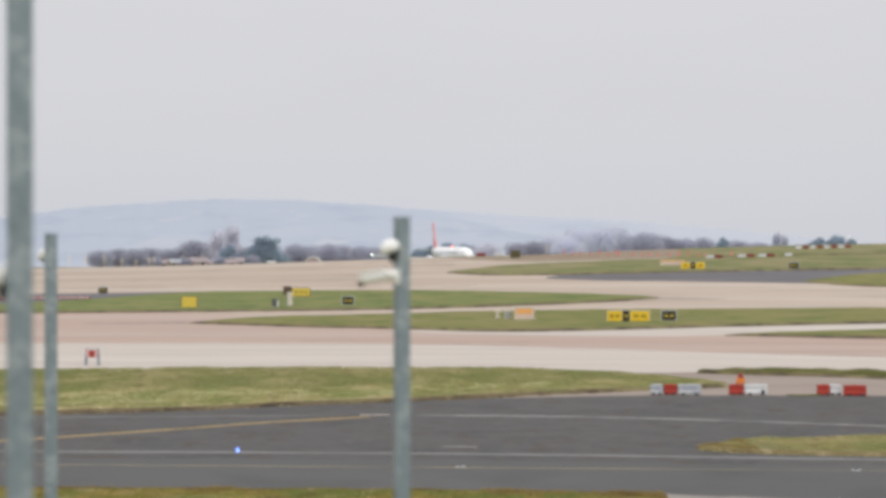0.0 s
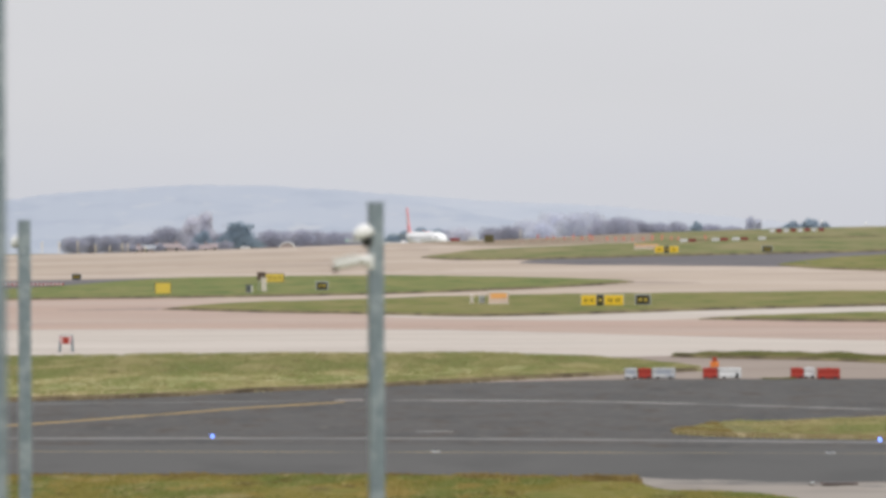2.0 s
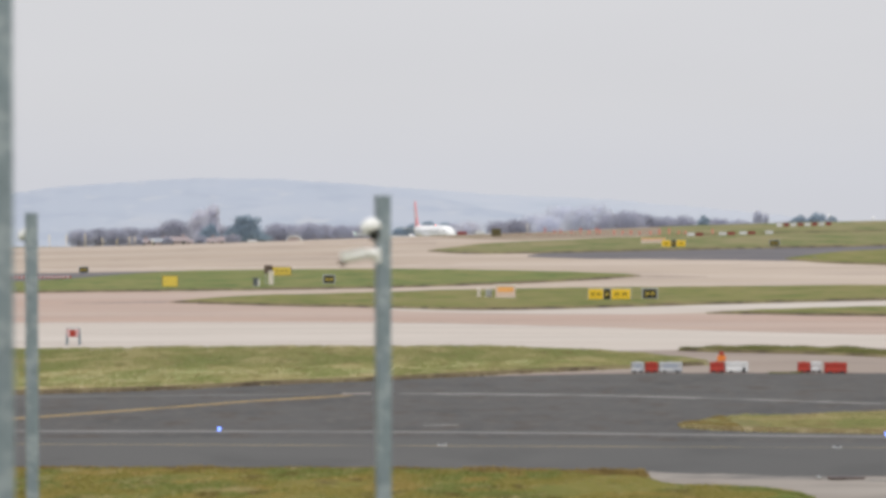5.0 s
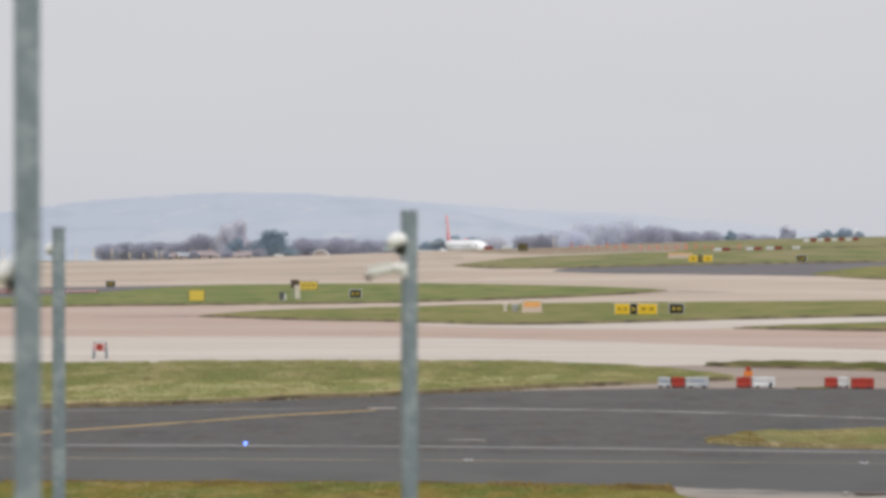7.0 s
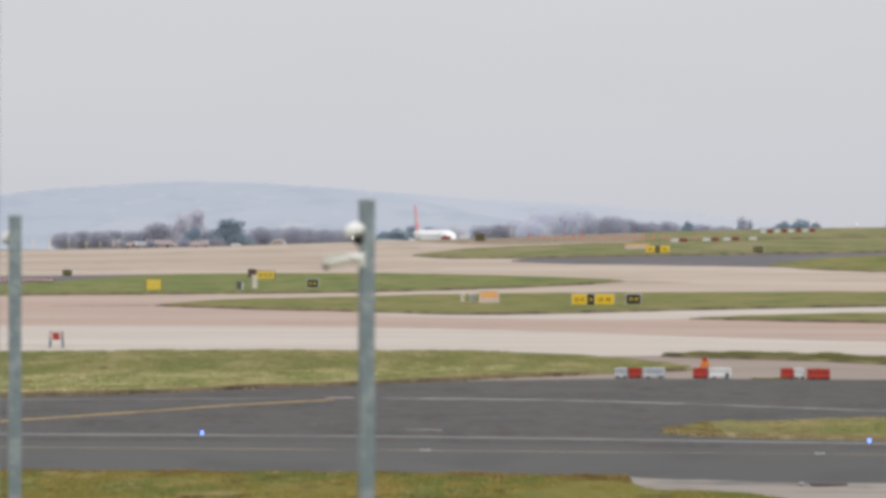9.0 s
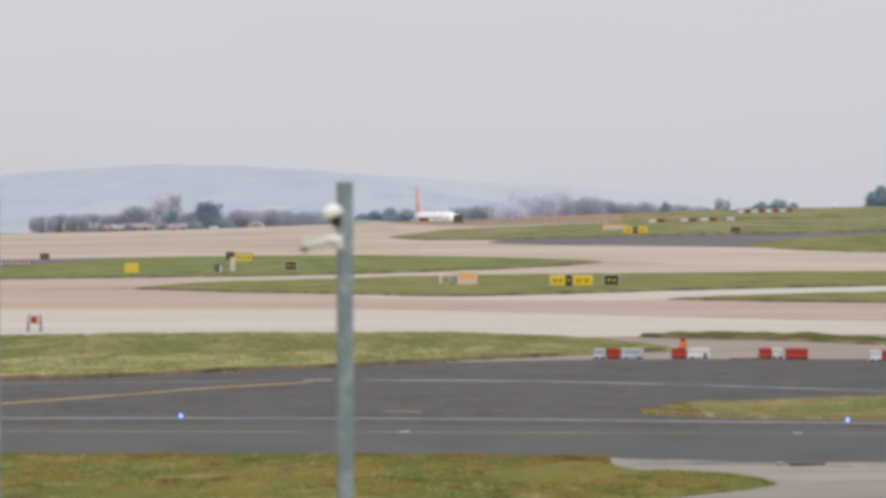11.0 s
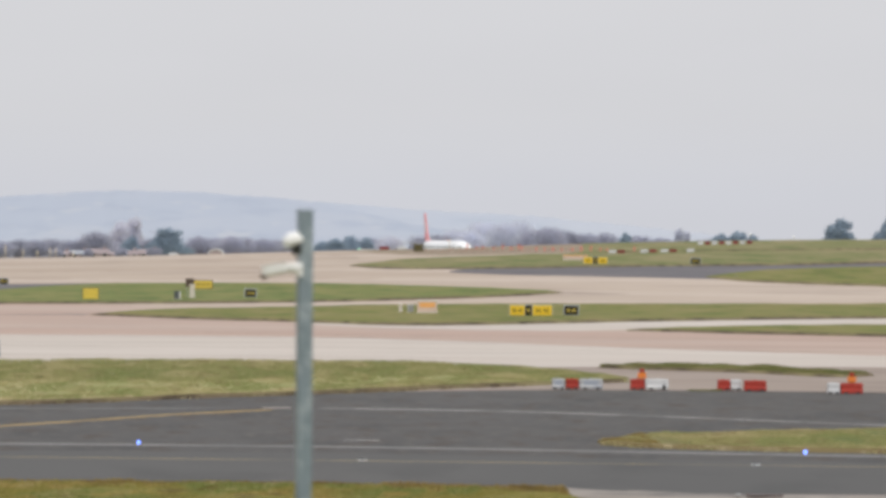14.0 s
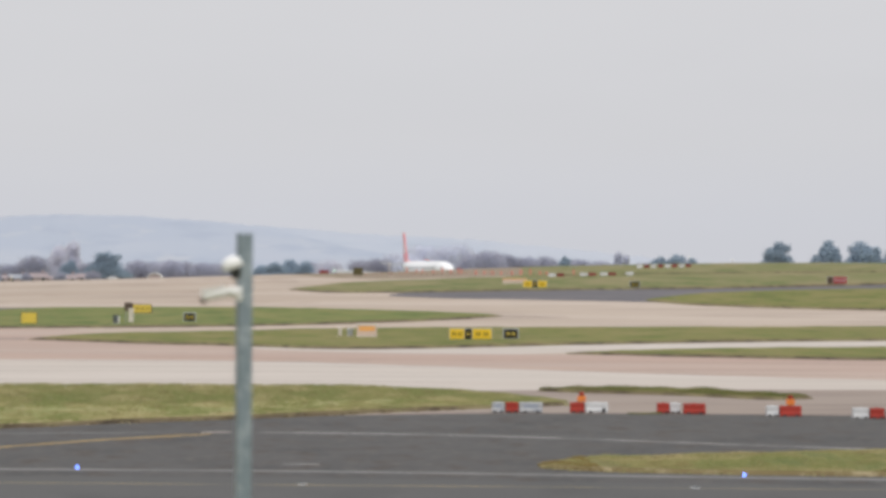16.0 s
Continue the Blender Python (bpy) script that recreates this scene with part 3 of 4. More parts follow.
NEAR_FAR = [(-30, 64.4), (-9.3, 62.9), (-1.3, 62.5), (1.9, 62.0), (4.3, 61.3), (5.0, 60.6), (5.5, 58.9), (6.6, 57.8), (7.8, 57.4), (8.3, 56.5), (8.5, 55.9)]
NEAR_NEAR = [(-30, 46), (-10, 46), (3, 48), (5.5, 52.5), (7.0, 54.0), (8.0, 54.9), (8.5, 55.7)]
ISLET_NEAR = [(7.5, 75.2), (9.1, 74.0), (10.7, 73.4), (13.1, 72.8), (17.3, 72.2), (34, 70.0)]
ISLET_FAR = [(7.5, 75.8), (8.6, 78.0), (9.8, 79.6), (11.8, 80.3), (13.8, 81.3), (17.0, 82.2), (20.1, 83.0), (34, 85)]
MID_NEAR = [(-45, 79.5), (-14.8, 91.6), (-9.1, 94.1), (-6.1, 96.6), (-2.1, 99.1), (2, 102.4), (8.8, 107.4), (12.4, 109.8)]
MID_FAR = [(-45, 123), (-20, 124.5), (-9.4, 126.2), (-2.4, 126.2), (4.1, 125), (9.7, 119), (12.4, 111.2)]
LENS_NEAR = [(12.1, 122.4), (13.6, 121.0), (18.7, 118.2), (22, 114.8), (24.4, 116.0)]
LENS_FAR = [(12.1, 122.8), (14.1, 124.8), (19.8, 124.3), (23.3, 119.6), (24.4, 116.4)]
grass("near_grass", NEAR_NEAR, NEAR_FAR, 0.12, "rough olive grass verge beside the taxiway", GRASS_NEAR, 0.5, 0.5, 0.05, 0)
grass("grass_islet", ISLET_NEAR, ISLET_FAR, 0.09, "tufted grass island in the asphalt", GRASS, 0.4, 0.5, 0.04, 0.7, STRAW)
grass("middle_grass", MID_NEAR, MID_FAR, 0.10, "broad yellowish grass strip between taxiways", GRASS, 0.7, 0.5, 0.06, 0.9)
strip("mown_grass", [(-45, 81.5), (-14.8, 93.4), (-9.1, 95.8), (-6.1, 98.2), (-2.1, 100.7), (2, 104), (8.8, 108.5), (11, 109.6)], [(-45, 100), (-14.8, 106.5), (-6, 108.5), (2, 111.5), (8.8, 112.5), (11, 111.5)], 0.16, GRASS_MOWN, "paler mown band along the grass strip", "grass", step=0.5, ragged=2.2, rough=0.02)
strip("straw_edge", [(x, y + 0.3) for x, y in MID_NEAR[:-1]], [(x, y + 3.0) for x, y in MID_NEAR[:-1]], 0.18, STRAW_PALE, "pale straw band along the grass edge", "grass", step=0.5, ragged=1.3, rough=0.02)
strip("dust_edge", [(4.7, 61.6), (5.6, 60.2), (6.8, 60.0), (8.8, 59.6), (12, 59.3)], [(4.7, 62.6), (5.6, 62.4), (6.8, 61.7), (8.8, 60.9), (12, 60.4)], 0.06, DUST, "pale dust washed onto the asphalt edge", "dust", step=0.25, ragged=0.35)
strip("dirt_track", [(40, 389.5), (56.5, 389.5), (78.7, 389), (120, 394)], [(40, 394), (56.5, 395), (78.7, 394.5), (120, 399)], 0.19, SOIL, "thin worn dirt track across the slope", "track", step=1.5, ragged=0.8)
grass("grass_lens", LENS_NEAR, LENS_FAR, 0.12, "thin lens of grass amid concrete", GRASS_FAR, 0.6, 0.5, 0.07, 0.8)
grass("grass_wedge", [(19.5, 176), (26.5, 170.5), (39.4, 165.2), (70, 158)], [(19.5, 177), (29, 187), (46.4, 194.2), (70, 200)], 0.10, "narrow grass wedge beside pink asphalt", soil=4)
grass("sign_grass", [(-20.6, 205), (-12.4, 195.8), (-3.6, 190.2), (4.7, 183.8), (20.1, 194.2), (35.7, 204.8), (50.4, 211), (90, 222)], [(-20.6, 207.4), (-16.4, 221.5), (-4.4, 234.8), (6.3, 245.2), (23.1, 250), (44, 252.5), (61, 255.5), (90, 258)], 0.10, "long green grass strip with taxiway signs", soil=5)
grass("west_grass", [(-80, 236), (-41.2, 236.8), (-20.7, 242), (-4.6, 248.8), (12.7, 264.2), (24, 279)], [(-80, 244), (-60, 252), (-46.6, 264), (-43.9, 273), (-41.6, 276.6), (-38.8, 282.1), (-36.3, 291), (-33.5, 298.3), (-30, 303.6), (-26.1, 306), (-5.7, 304.8), (14.1, 293.5), (24, 280.8)], 0.10, "green grass strip with small signs", GRASS_WEST, soil=6)
grass("crest_grass", [(0.5, 359.6), (5.1, 349), (16.6, 346), (31.9, 345.2), (60.2, 346), (84.4, 353.4), (160, 380)], [(0.5, 361.2), (9.9, 386), (27.7, 394.2), (37, 401), (45, 476), (160, 481)], 0.08, "grass slope rising to the crest", GRASS_DRY, soil=6)
grass("east_grass", [(44.7, 315.2), (50.6, 304), (69.8, 292.5), (120, 276)], [(44.7, 317.5), (55.7, 334.8), (82.2, 344.5), (120, 352)], 0.08, "grass island beside the side taxiway", soil=6)


def tufts(name, near, far, x0, x1, count, high, mat, label, seed, rim=0.15, weeds=0, lift=0.1):
    """Standing blades and tufts over a patch; a share of them along its two edges."""
    rng = random.Random(seed)
    verts, faces = [], []

    def blade(x, y, z, h, w):
        a, l = rng.uniform(0, 6.28), h * rng.uniform(0.1, 0.6)
        dx, dy = math.cos(a), math.sin(a)
        n = len(verts)
        verts.extend([(x - w, y, z), (x + w, y + 0.01, z), (x + dx * l * 0.5 + w * 0.3, y + dy * l * 0.5, z + h * 0.75), (x + dx * l, y + dy * l, z + h)])
        faces.extend([(n, n + 1, n + 2), (n, n + 2, n + 3)])

    for _ in range(count):
        x = rng.uniform(x0, x1)
        a, b = curve_y(near, x), curve_y(far, x)
        if b - a < 0.3:
            continue
        r = rng.random()
        y = a + (b - a) * rng.random() if r > rim else (a + abs(rng.gauss(0, 0.25)) if r > rim / 2 else b - abs(rng.gauss(0, 0.25)))
        lump = 0.6 + 1.1 * max(0.0, noise.noise(Vector((x * 0.8, y * 0.5, seed))) + 0.35)
        for _ in range(3):
            blade(x + rng.gauss(0, 0.05), y + rng.gauss(0, 0.05), ground_z(x, y) + (lift if min(y - a, b - y) > 0.5 else 0.02), high * lump * rng.uniform(0.5, 1.25), 0.02 + 0.014 * rng.random())
    for _ in range(weeds):
        x = rng.uniform(x0, x1)
        y = curve_y(near, x) + rng.uniform(0, 0.6)
        for _ in range(40):
            blade(x + rng.gauss(0, 0.25), y + rng.gauss(0, 0.12), ground_z(x, y) + 0.03, high * rng.uniform(0.8, 1.9), 0.05)
    data = bpy.data.meshes.new(name)
    data.from_pydata(verts, [], faces)
    data.materials.append(mat)
    tagged(new(name, data), label, "grass", kind="stuff")


def clods(name, near, x0, x1, count, mat, label, seed):
    """Uneven lumps of earth and torn turf along a pavement edge, in loose clusters."""
    rng = random.Random(seed)
    bm = bmesh.new()
    for _ in range(count):
        x = rng.uniform(x0, x1)
        if noise.noise(Vector((x * 0.7, seed, 0))) + rng.uniform(-0.25, 0.25) < 0.0:
            continue
        y, r = curve_y(near, x) - 0.15 + rng.gauss(0, 0.12), rng.uniform(0.04, 0.13)
        ring = [bm.verts.new((x + r * 1.6 * math.cos(a) * rng.uniform(0.7, 1.2), y + r * math.sin(a) * rng.uniform(0.7, 1.2), 0.0)) for a in (0.2, 1.3, 2.4, 3.5, 4.6, 5.7)]
        top = bm.verts.new((x + rng.gauss(0, 0.02), y, 0.03 + r * rng.uniform(0.5, 1.1)))
        for i in range(6):
            bm.faces.new((ring[i], ring[(i + 1) % 6], top))
    tagged(part(name, bm, mat), label, "soil", kind="stuff")


clods("soil_clods", MID_NEAR, -24, 8, 900, SOIL, "dark lumps of earth along the pavement edge", 21)
tufts("verge_tufts", NEAR_NEAR, NEAR_FAR, -11, 8.6, 45000, 0.055, BLADE_NEAR, "olive and straw grass blades on the verge", 11, 0.14, lift=0.1)
tufts("verge_fringe", [(x, y - 1.3) for x, y in NEAR_FAR], NEAR_FAR, -11, 5.1, 6500, 0.085, FRINGE, "brown dead grass along the verge edge", 16, 0.4, lift=0.1)
tufts("verge_clump", [(3.4, 60.6), (5.3, 59.4)], [(3.4, 61.6), (5.3, 60.6)], 3.5, 5.2, 1500, 0.15, FRINGE, "tall brown clump of dead grass on the verge", 17, 0.3, lift=0.1)
tufts("islet_tip_tufts", ISLET_NEAR, ISLET_FAR, 7.7, 9.3, 1000, 0.09, FRINGE, "brown tufts at the tip of the grass island", 18, 0.3, lift=0.07)
tufts("islet_tufts", ISLET_NEAR, ISLET_FAR, 7.7, 22, 14000, 0.06, BLADE_TAN, "tufted grass blades on the island", 12, 0.25, weeds=14, lift=0.07)
tufts("middle_tufts", MID_NEAR, MID_FAR, -22, 12.3, 45000, 0.055, BLADE, "yellowish grass blades on the strip", 13, 0.12, weeds=7, lift=0.15)
tufts("barrier_weeds", [(14.0, 103.3), (15.4, 103.3)], [(14.0, 103.8), (15.4, 103.8)], 14.05, 15.35, 110, 0.075, BLADE_DULL, "few weeds at the foot of the barriers", 19, 0.2, lift=0.02)
tufts("lens_tufts", LENS_NEAR, LENS_FAR, 12.4, 24.2, 5000, 0.09, BLADE_DULL, "rough grass blades amid concrete", 14, 0.2)


# ---------------------------------------------------------------- posts with cameras
def steel_post(x, y, top, turn, width):
    ob = thing("steel_post", "tall galvanised square steel post, weathered", "post", pose(x, y, 0, 0, 0, turn), group="steel posts")
    part("shaft", box(width, width, top, (0, 0, 0.012), bevel=0.008), GALV, ob)
    part("cap", box(width + 0.006, width + 0.006, 0.012, (0, 0, top + 0.012), bevel=0.004), GALV, ob)
    part("base_plate", box(0.26, 0.26, 0.012, bevel=0.003), GALV, ob)
    return ob


def dome_camera(m, tilt=-24):
    ob = thing("dome_camera", "white dome security camera with dark bubble", "camera", m, group="post cameras")
    lean = pose(0, 0, 0.03, 0, tilt, 0) @ pose(0, 0, -0.03)
    bm = tube([(0, 0, -0.008), (0, 0, 0.008), (0, 0, 0.036), (0, 0, 0.058), (0, 0, 0.068)], [0.055, 0.064, 0.058, 0.042, 0.014], 20)
    part("hood", bm, CCTV_WHITE, ob, smooth=True, m=lean)
    part("bubble", tube([(0.0, 0, -0.005), (0.0, 0, -0.035), (0.002, 0, -0.058), (0.004, 0, -0.068)], [0.038, 0.037, 0.025, 0.006], 18), BLACK, ob, "dark tinted bubble", smooth=True, m=lean)
    part("bracket", box(0.06, 0.035, 0.035, (0.05, 0.05, 0.02), bevel=0.006), CCTV_WHITE, ob)
    part("bracket_neck", box(0.035, 0.06, 0.035, (0.03, 0.03, 0.02), bevel=0.006), CCTV_WHITE, ob)
    return ob


def bullet_camera(m):
    ob = thing("bullet_camera", "white bullet security camera on short arm", "camera", m, group="post cameras")
    part("body", tube([(-0.02, 0, 0.004), (-0.03, 0, 0.003), (-0.155, 0, -0.024), (-0.165, 0, -0.026)], [0.022, 0.030, 0.031, 0.026], 18), CCTV_WHITE, ob, smooth=True)
    part("sunshield", box(0.145, 0.07, 0.01, (-0.1, 0, 0.016), bevel=0.004, rot=(0, -11, 0)), CCTV_WHITE, ob)
    part("lens", tube([(-0.155, 0, -0.042), (-0.162, 0, -0.058), (-0.158, 0, -0.07)], [0.024, 0.02, 0.010], 14), BROWN, ob, "dull dark lens window", smooth=True)
    part("arm", tube([(-0.03, 0, 0), (0.0, 0, 0.005), (0.05, 0, -0.006)], [0.02, 0.03, 0.03], 12), CCTV_WHITE, ob, smooth=True)
    part("mounting_plate", box(0.036, 0.03, 0.085, (0.05, 0.012, -0.05), bevel=0.006), CCTV_WHITE, ob)
    return ob


steel_post(-0.243, 15.0, 6.165, 14, 0.084)
dome_camera(pose(-0.318, 14.925, 5.985))
bullet_camera(pose(-0.322, 14.925, 5.845))
steel_post(-1.632, 9.8, 6.95, 10, 0.101)
dome_camera(pose(-1.722, 9.87, 5.865))
steel_post(-2.884, 18.7, 6.09, 12, 0.090)
dome_camera(pose(-2.938, 18.76, 5.935))


# ---------------------------------------------------------------- signs
def sign(x, y, w, h, panels, label, lift=0.18, frame_mat=SIGN_GREY, border=0.04, group="taxiway signs"):
    """A taxiway sign that faces the eye. panels: (left, right, material, glyph material, glyphs) along its width 0..1."""
    z = ground_z(x, y)
    ob = thing("taxiway_sign", label, "sign", pose(x, y, z, 0, 0, math.degrees(math.atan2(-x, y))), group=group)
    part("housing", box(w + 2 * border, 0.22, h + 2 * border, (0, 0, lift - border), bevel=0.02), frame_mat, ob)
    for k in (-0.36, 0.36):
        part("leg", box(0.07, 0.07, lift + 0.02, (k * w, 0.0, -0.03), bevel=0.01), SIGN_GREY, ob)
    for a, b, mat, gmat, count in panels:
        pw = (b - a) * w
        cx = (a + b - 1) / 2 * w
        face = part("panel", box(pw - 0.03, 0.03, h, (cx, -0.115, lift), bevel=0.008), mat, ob)
        for k in range(count):
            gx = cx + (k - (count - 1) / 2) * pw / (count + 0.6)
            gw, gh = pw / (count + 0.6) * 0.55, h * 0.40
            bm = box(gw * 0.26, 0.012, gh, (gx - gw * 0.36, -0.134, lift + h * 0.29))
            box(gw * 0.26, 0.012, gh, (gx + gw * 0.36, -0.134, lift + h * 0.29), bm=bm)
            box(gw * 0.5, 0.012, gh * 0.2, (gx, -0.134, lift + h * 0.29 + gh * 0.4), bm=bm)
            part("character_bar", bm, gmat, face)
    return ob


YB, BY = (YELLOW, GLYPH_DARK), (DARK_FACE, GLYPH_PALE)
sign(15.15, 207.75, 3.45, 0.82, [(0, 0.355, *YB, 2), (0.36, 0.53, *BY, 1), (0.54, 1, *YB, 2)], "yellow and black taxiway direction sign, four characters", 0.12)
sign(18.62, 209.5, 1.16, 0.74, [(0, 1, *BY, 2)], "black taxiway location sign with pale border", 0.14, border=0.07)
sign(-25.25, 252.9, 1.50, 1.05, [(0, 1, BOARD_YELLOW, YELLOW, 0)], "plain yellow board with brown frame on grass", 0.1, frame_mat=BROWN)
sign(-9.74, 260.5, 1.12, 0.76, [(0, 1, *BY, 2)], "black taxiway sign with pale border", 0.15, border=0.08)
sign(-40.13, 300, 1.05, 0.62, [(0, 1, *BY, 2)], "black taxiway sign beside asphalt strip", 0.12, border=0.05)
sign(-15.97, 285.5, 2.0, 0.85, [(0, 1, BOARD_YELLOW, GLYPH_DARK, 3)], "yellow taxiway sign with brown rim on grass", 0.15, frame_mat=BROWN, border=0.07)
sign(34.8, 354, 3.3, 0.86, [(0, 0.38, *YB, 1), (0.39, 0.6, *BY, 1), (0.61, 1, *YB, 1)], "yellow and black taxiway sign on slope", 0.1)
sign(48.33, 350.25, 1.3, 0.7, [(0, 1, *BY, 2)], "black taxiway sign on grass slope", 0.12, border=0.06)
sign(77.68, 354.75, 2.7, 0.95, [(0, 0.3, BROWN, RED_SIGN, 0), (0.31, 1, RED_SIGN, WHITE_PLASTIC, 3)], "dark red mandatory taxiway sign on grass", 0.12)
sign(12.09, 425.5, 1.55, 1.2, [(0, 1, DARK_OLIVE, GLYPH_DARK, 1)], "dark brown box sign on the crest", 0.1, frame_mat=BROWN)


# ---------------------------------------------------------------- barriers
def barrier(x, y, length, mat, colour, height=0.42, panel=None, notch=False):
    z = ground_z(x, y)
    ob = thing("traffic_barrier", f"low {colour} plastic water-filled barrier block", "barrier", pose(x, y, z + 0.035, 0, 0, 0), group="taxiway barriers")
    prof = [(-0.2, 0), (0.2, 0), (0.2, 0.1), (0.13, 0.19), (0.11, height - 0.03), (0.08, height), (-0.08, height), (-0.11, height - 0.03), (-0.13, 0.19), (-0.2, 0.1)]
    bm = slab(prof, length - 0.03, "x")
    bmesh.ops.bevel(bm, geom=list(bm.edges), offset=0.012, segments=1, affect="EDGES")
    part("body", bm, mat, ob)
    # No holes are cut: dark blocks stand for the shade in slots and notch.
    for k in (-0.27, 0.27):
        part("fork_slot", box(0.13, 0.42, 0.07, (k * length, 0, 0.0), bevel=0.01), BLACK, ob, "black block standing for the shade in a forklift slot")
    if panel:
        part("side_panel", box(length * 0.62, 0.02, height * 0.42, (0, -0.128, height * 0.42), bevel=0.006, rot=(-4, 0, 0)), panel, ob, "dull blue-grey recessed side panel")
    if notch:
        part("lifting_notch", box(0.13, 0.03, height * 0.45, (length * 0.3, -0.185, 0.005), bevel=0.01), RUBBER, ob, "dark block standing for the shade in a lifting notch")
    part("filler_cap", tube([(0, 0, height - 0.005), (0, 0, height + 0.025)], [0.05, 0.045], 12), mat, ob)
    part("end_lug", tube([(length / 2 - 0.02, 0, 0.06), (length / 2 - 0.02, 0, height - 0.06)], [0.035, 0.035], 10), mat, ob)
    return ob


def warning_lamp(x, y, base):
    ob = thing("warning_lamp", "orange warning lamp with red lens on a barrier", "lamp", pose(x, y, base), group="barrier lamps")
    part("battery_box", box(0.34, 0.2, 0.24, bevel=0.03), ORANGE, ob)
    part("lens", tube([(0, 0, 0.24), (0, 0, 0.30), (0, 0, 0.38), (0, 0, 0.40)], [0.07, 0.1, 0.1, 0.05], 14), RED_PLASTIC, ob, "red round lens", smooth=True)
    part("handle", box(0.05, 0.05, 0.06, (0.1, 0, 0.235), bevel=0.01), BLACK, ob)


ROW = [(8.75, 104.25, 0.52, "g"), (9.32, 104.25, 0.54, "r"), (10.1, 104.25, 0.96, "g"), (12.02, 104.25, 0.6, "r"), (12.82, 104.25, 0.94, "w"),
       (15.55, 104, 0.52, "r"), (16.05, 104.1, 0.46, "w"), (16.78, 103.6, 0.92, "r"), (19.7, 102, 0.5, "w"), (20.44, 102, 0.9, "r"),
       (23.0, 100.6, 0.66, "w"), (23.65, 100.5, 0.6, "r"), (24.4, 100.4, 0.8, "w")]
for bx, by, bl, bc in ROW:
    barrier(bx, by, bl, {"r": RED_PLASTIC, "w": WHITE_PLASTIC, "g": GREY_PLASTIC}[bc], {"r": "red", "w": "white", "g": "scuffed grey-white"}[bc], panel=PANEL_BLUE if bc == "g" else None, notch=bc == "w" and bl > 0.9)
warning_lamp(12.2, 104.25, 0.48)
warning_lamp(20.45, 102, 0.48)
for k in range(52):
    barrier(-49.6 + 0.205 * k, 278.6 + 0.05 * k, 0.20, RED_PLASTIC if k % 2 else WHITE_PLASTIC, "red" if k % 2 else "white", 0.50 - 0.004 * k)
for bx, bc in ((45.7, "w"), (47.0, "r"), (48.8, "w"), (50.1, "r"), (52.8, "w"), (42.1, "r"), (40.8, "w")):
    barrier(bx, 388.5, 1.15, RED_FADED if bc == "r" else WHITE_PLASTIC, "red" if bc == "r" else "white", 0.5)
for k in range(8):
    barrier(58.9 + 1.17 * k, 421, 0.85, RED_FADED if k % 2 else WHITE_PLASTIC, "red" if k % 2 else "white", 0.55)


# ---------------------------------------------------------------- equipment on the grass
def cabinet(x, y, w, d, h, mat, label, roof=None, panel=None):
    ob = thing("equipment_cabinet", label, "cabinet", pose(x, y, ground_z(x, y), 0, 0, 0))
    part("plinth", box(w + 0.08, d + 0.08, 0.16, bevel=0.01), CREAM, ob)
    part("body", box(w, d, h, (0, 0, 0.16), bevel=0.03), mat, ob)
    part("lid", box(w + 0.1, d + 0.1, 0.12, (0, 0, 0.16 + h), bevel=0.03), roof or mat, ob)
    part("door", box(w * 0.8, 0.03, h * (0.5 if panel else 0.8), (0, -d / 2 - 0.012, 0.16 + h * (0.46 if panel else 0.1)), bevel=0.008), panel or mat, ob)
    part("handle", box(0.03, 0.04, 0.14, (w * 0.3, -d / 2 - 0.03, 0.16 + h * 0.45), bevel=0.008), BLACK, ob)
    return ob


cabinet(-15.52, 257.75, 0.5, 0.4, 1.2, CREAM, "slim white equipment pillar on grass")
sign(-15.84, 258.6, 0.75, 0.75, [(0, 1, BROWN, YELLOW, 0)], "small brown board behind a white pillar", 1.25, frame_mat=BROWN)
box_grey = cabinet(-16.74, 252.75, 0.5, 0.45, 0.66, DARK_GREY, "small dark grey equipment box with white side on grass", DARK_GREY)
part("side_plate", box(0.1, 0.4, 0.66, (0.31, 0, 0.18), bevel=0.01), CCTV_WHITE, box_grey, "white side plate")
cabinet(6.86, 214.5, 1.65, 0.9, 0.85, PINK_CREAM, "cream equipment cabinet with orange door panel on grass", CREAM, SALMON)
cabinet(5.5, 215.6, 0.5, 0.4, 0.45, SIGN_GREY, "small grey equipment box on grass")
cabinet(4.65, 216, 0.28, 0.28, 0.5, CREAM, "small pale equipment pillar on grass")
cabinet(33.2, 367.75, 3.4, 1.2, 0.44, PINK_CREAM, "low pinkish equipment hut with faded orange lid on slope", SALMON)


def closure_marker(x, y):
    ob = thing("closure_marker", "red closure board on grey trestle legs", "marker", pose(x, y, 0.03))
    for s in (-1, 1):
        for d in (-1, 1):
            part("leg", tube([(s * 0.33, d * 0.24, 0), (s * 0.29, d * 0.15, 0.86)], [0.045, 0.04], 8), GALV, ob)
        part("side_board", box(0.15, 0.05, 0.42, (s * 0.235, -0.155, 0.40), bevel=0.01, rot=(12, 0, 0)), PINK_BOARD, ob, "faded pink side board")
    part("board", box(0.30, 0.04, 0.36, (0, -0.16, 0.42), bevel=0.01, rot=(12, 0, 0)), RED_PLASTIC, ob, "red square board")
    part("crossbar", box(0.62, 0.34, 0.05, (0, 0, 0.83), bevel=0.008), SIGN_GREY, ob)


closure_marker(-18.0, 130.5)


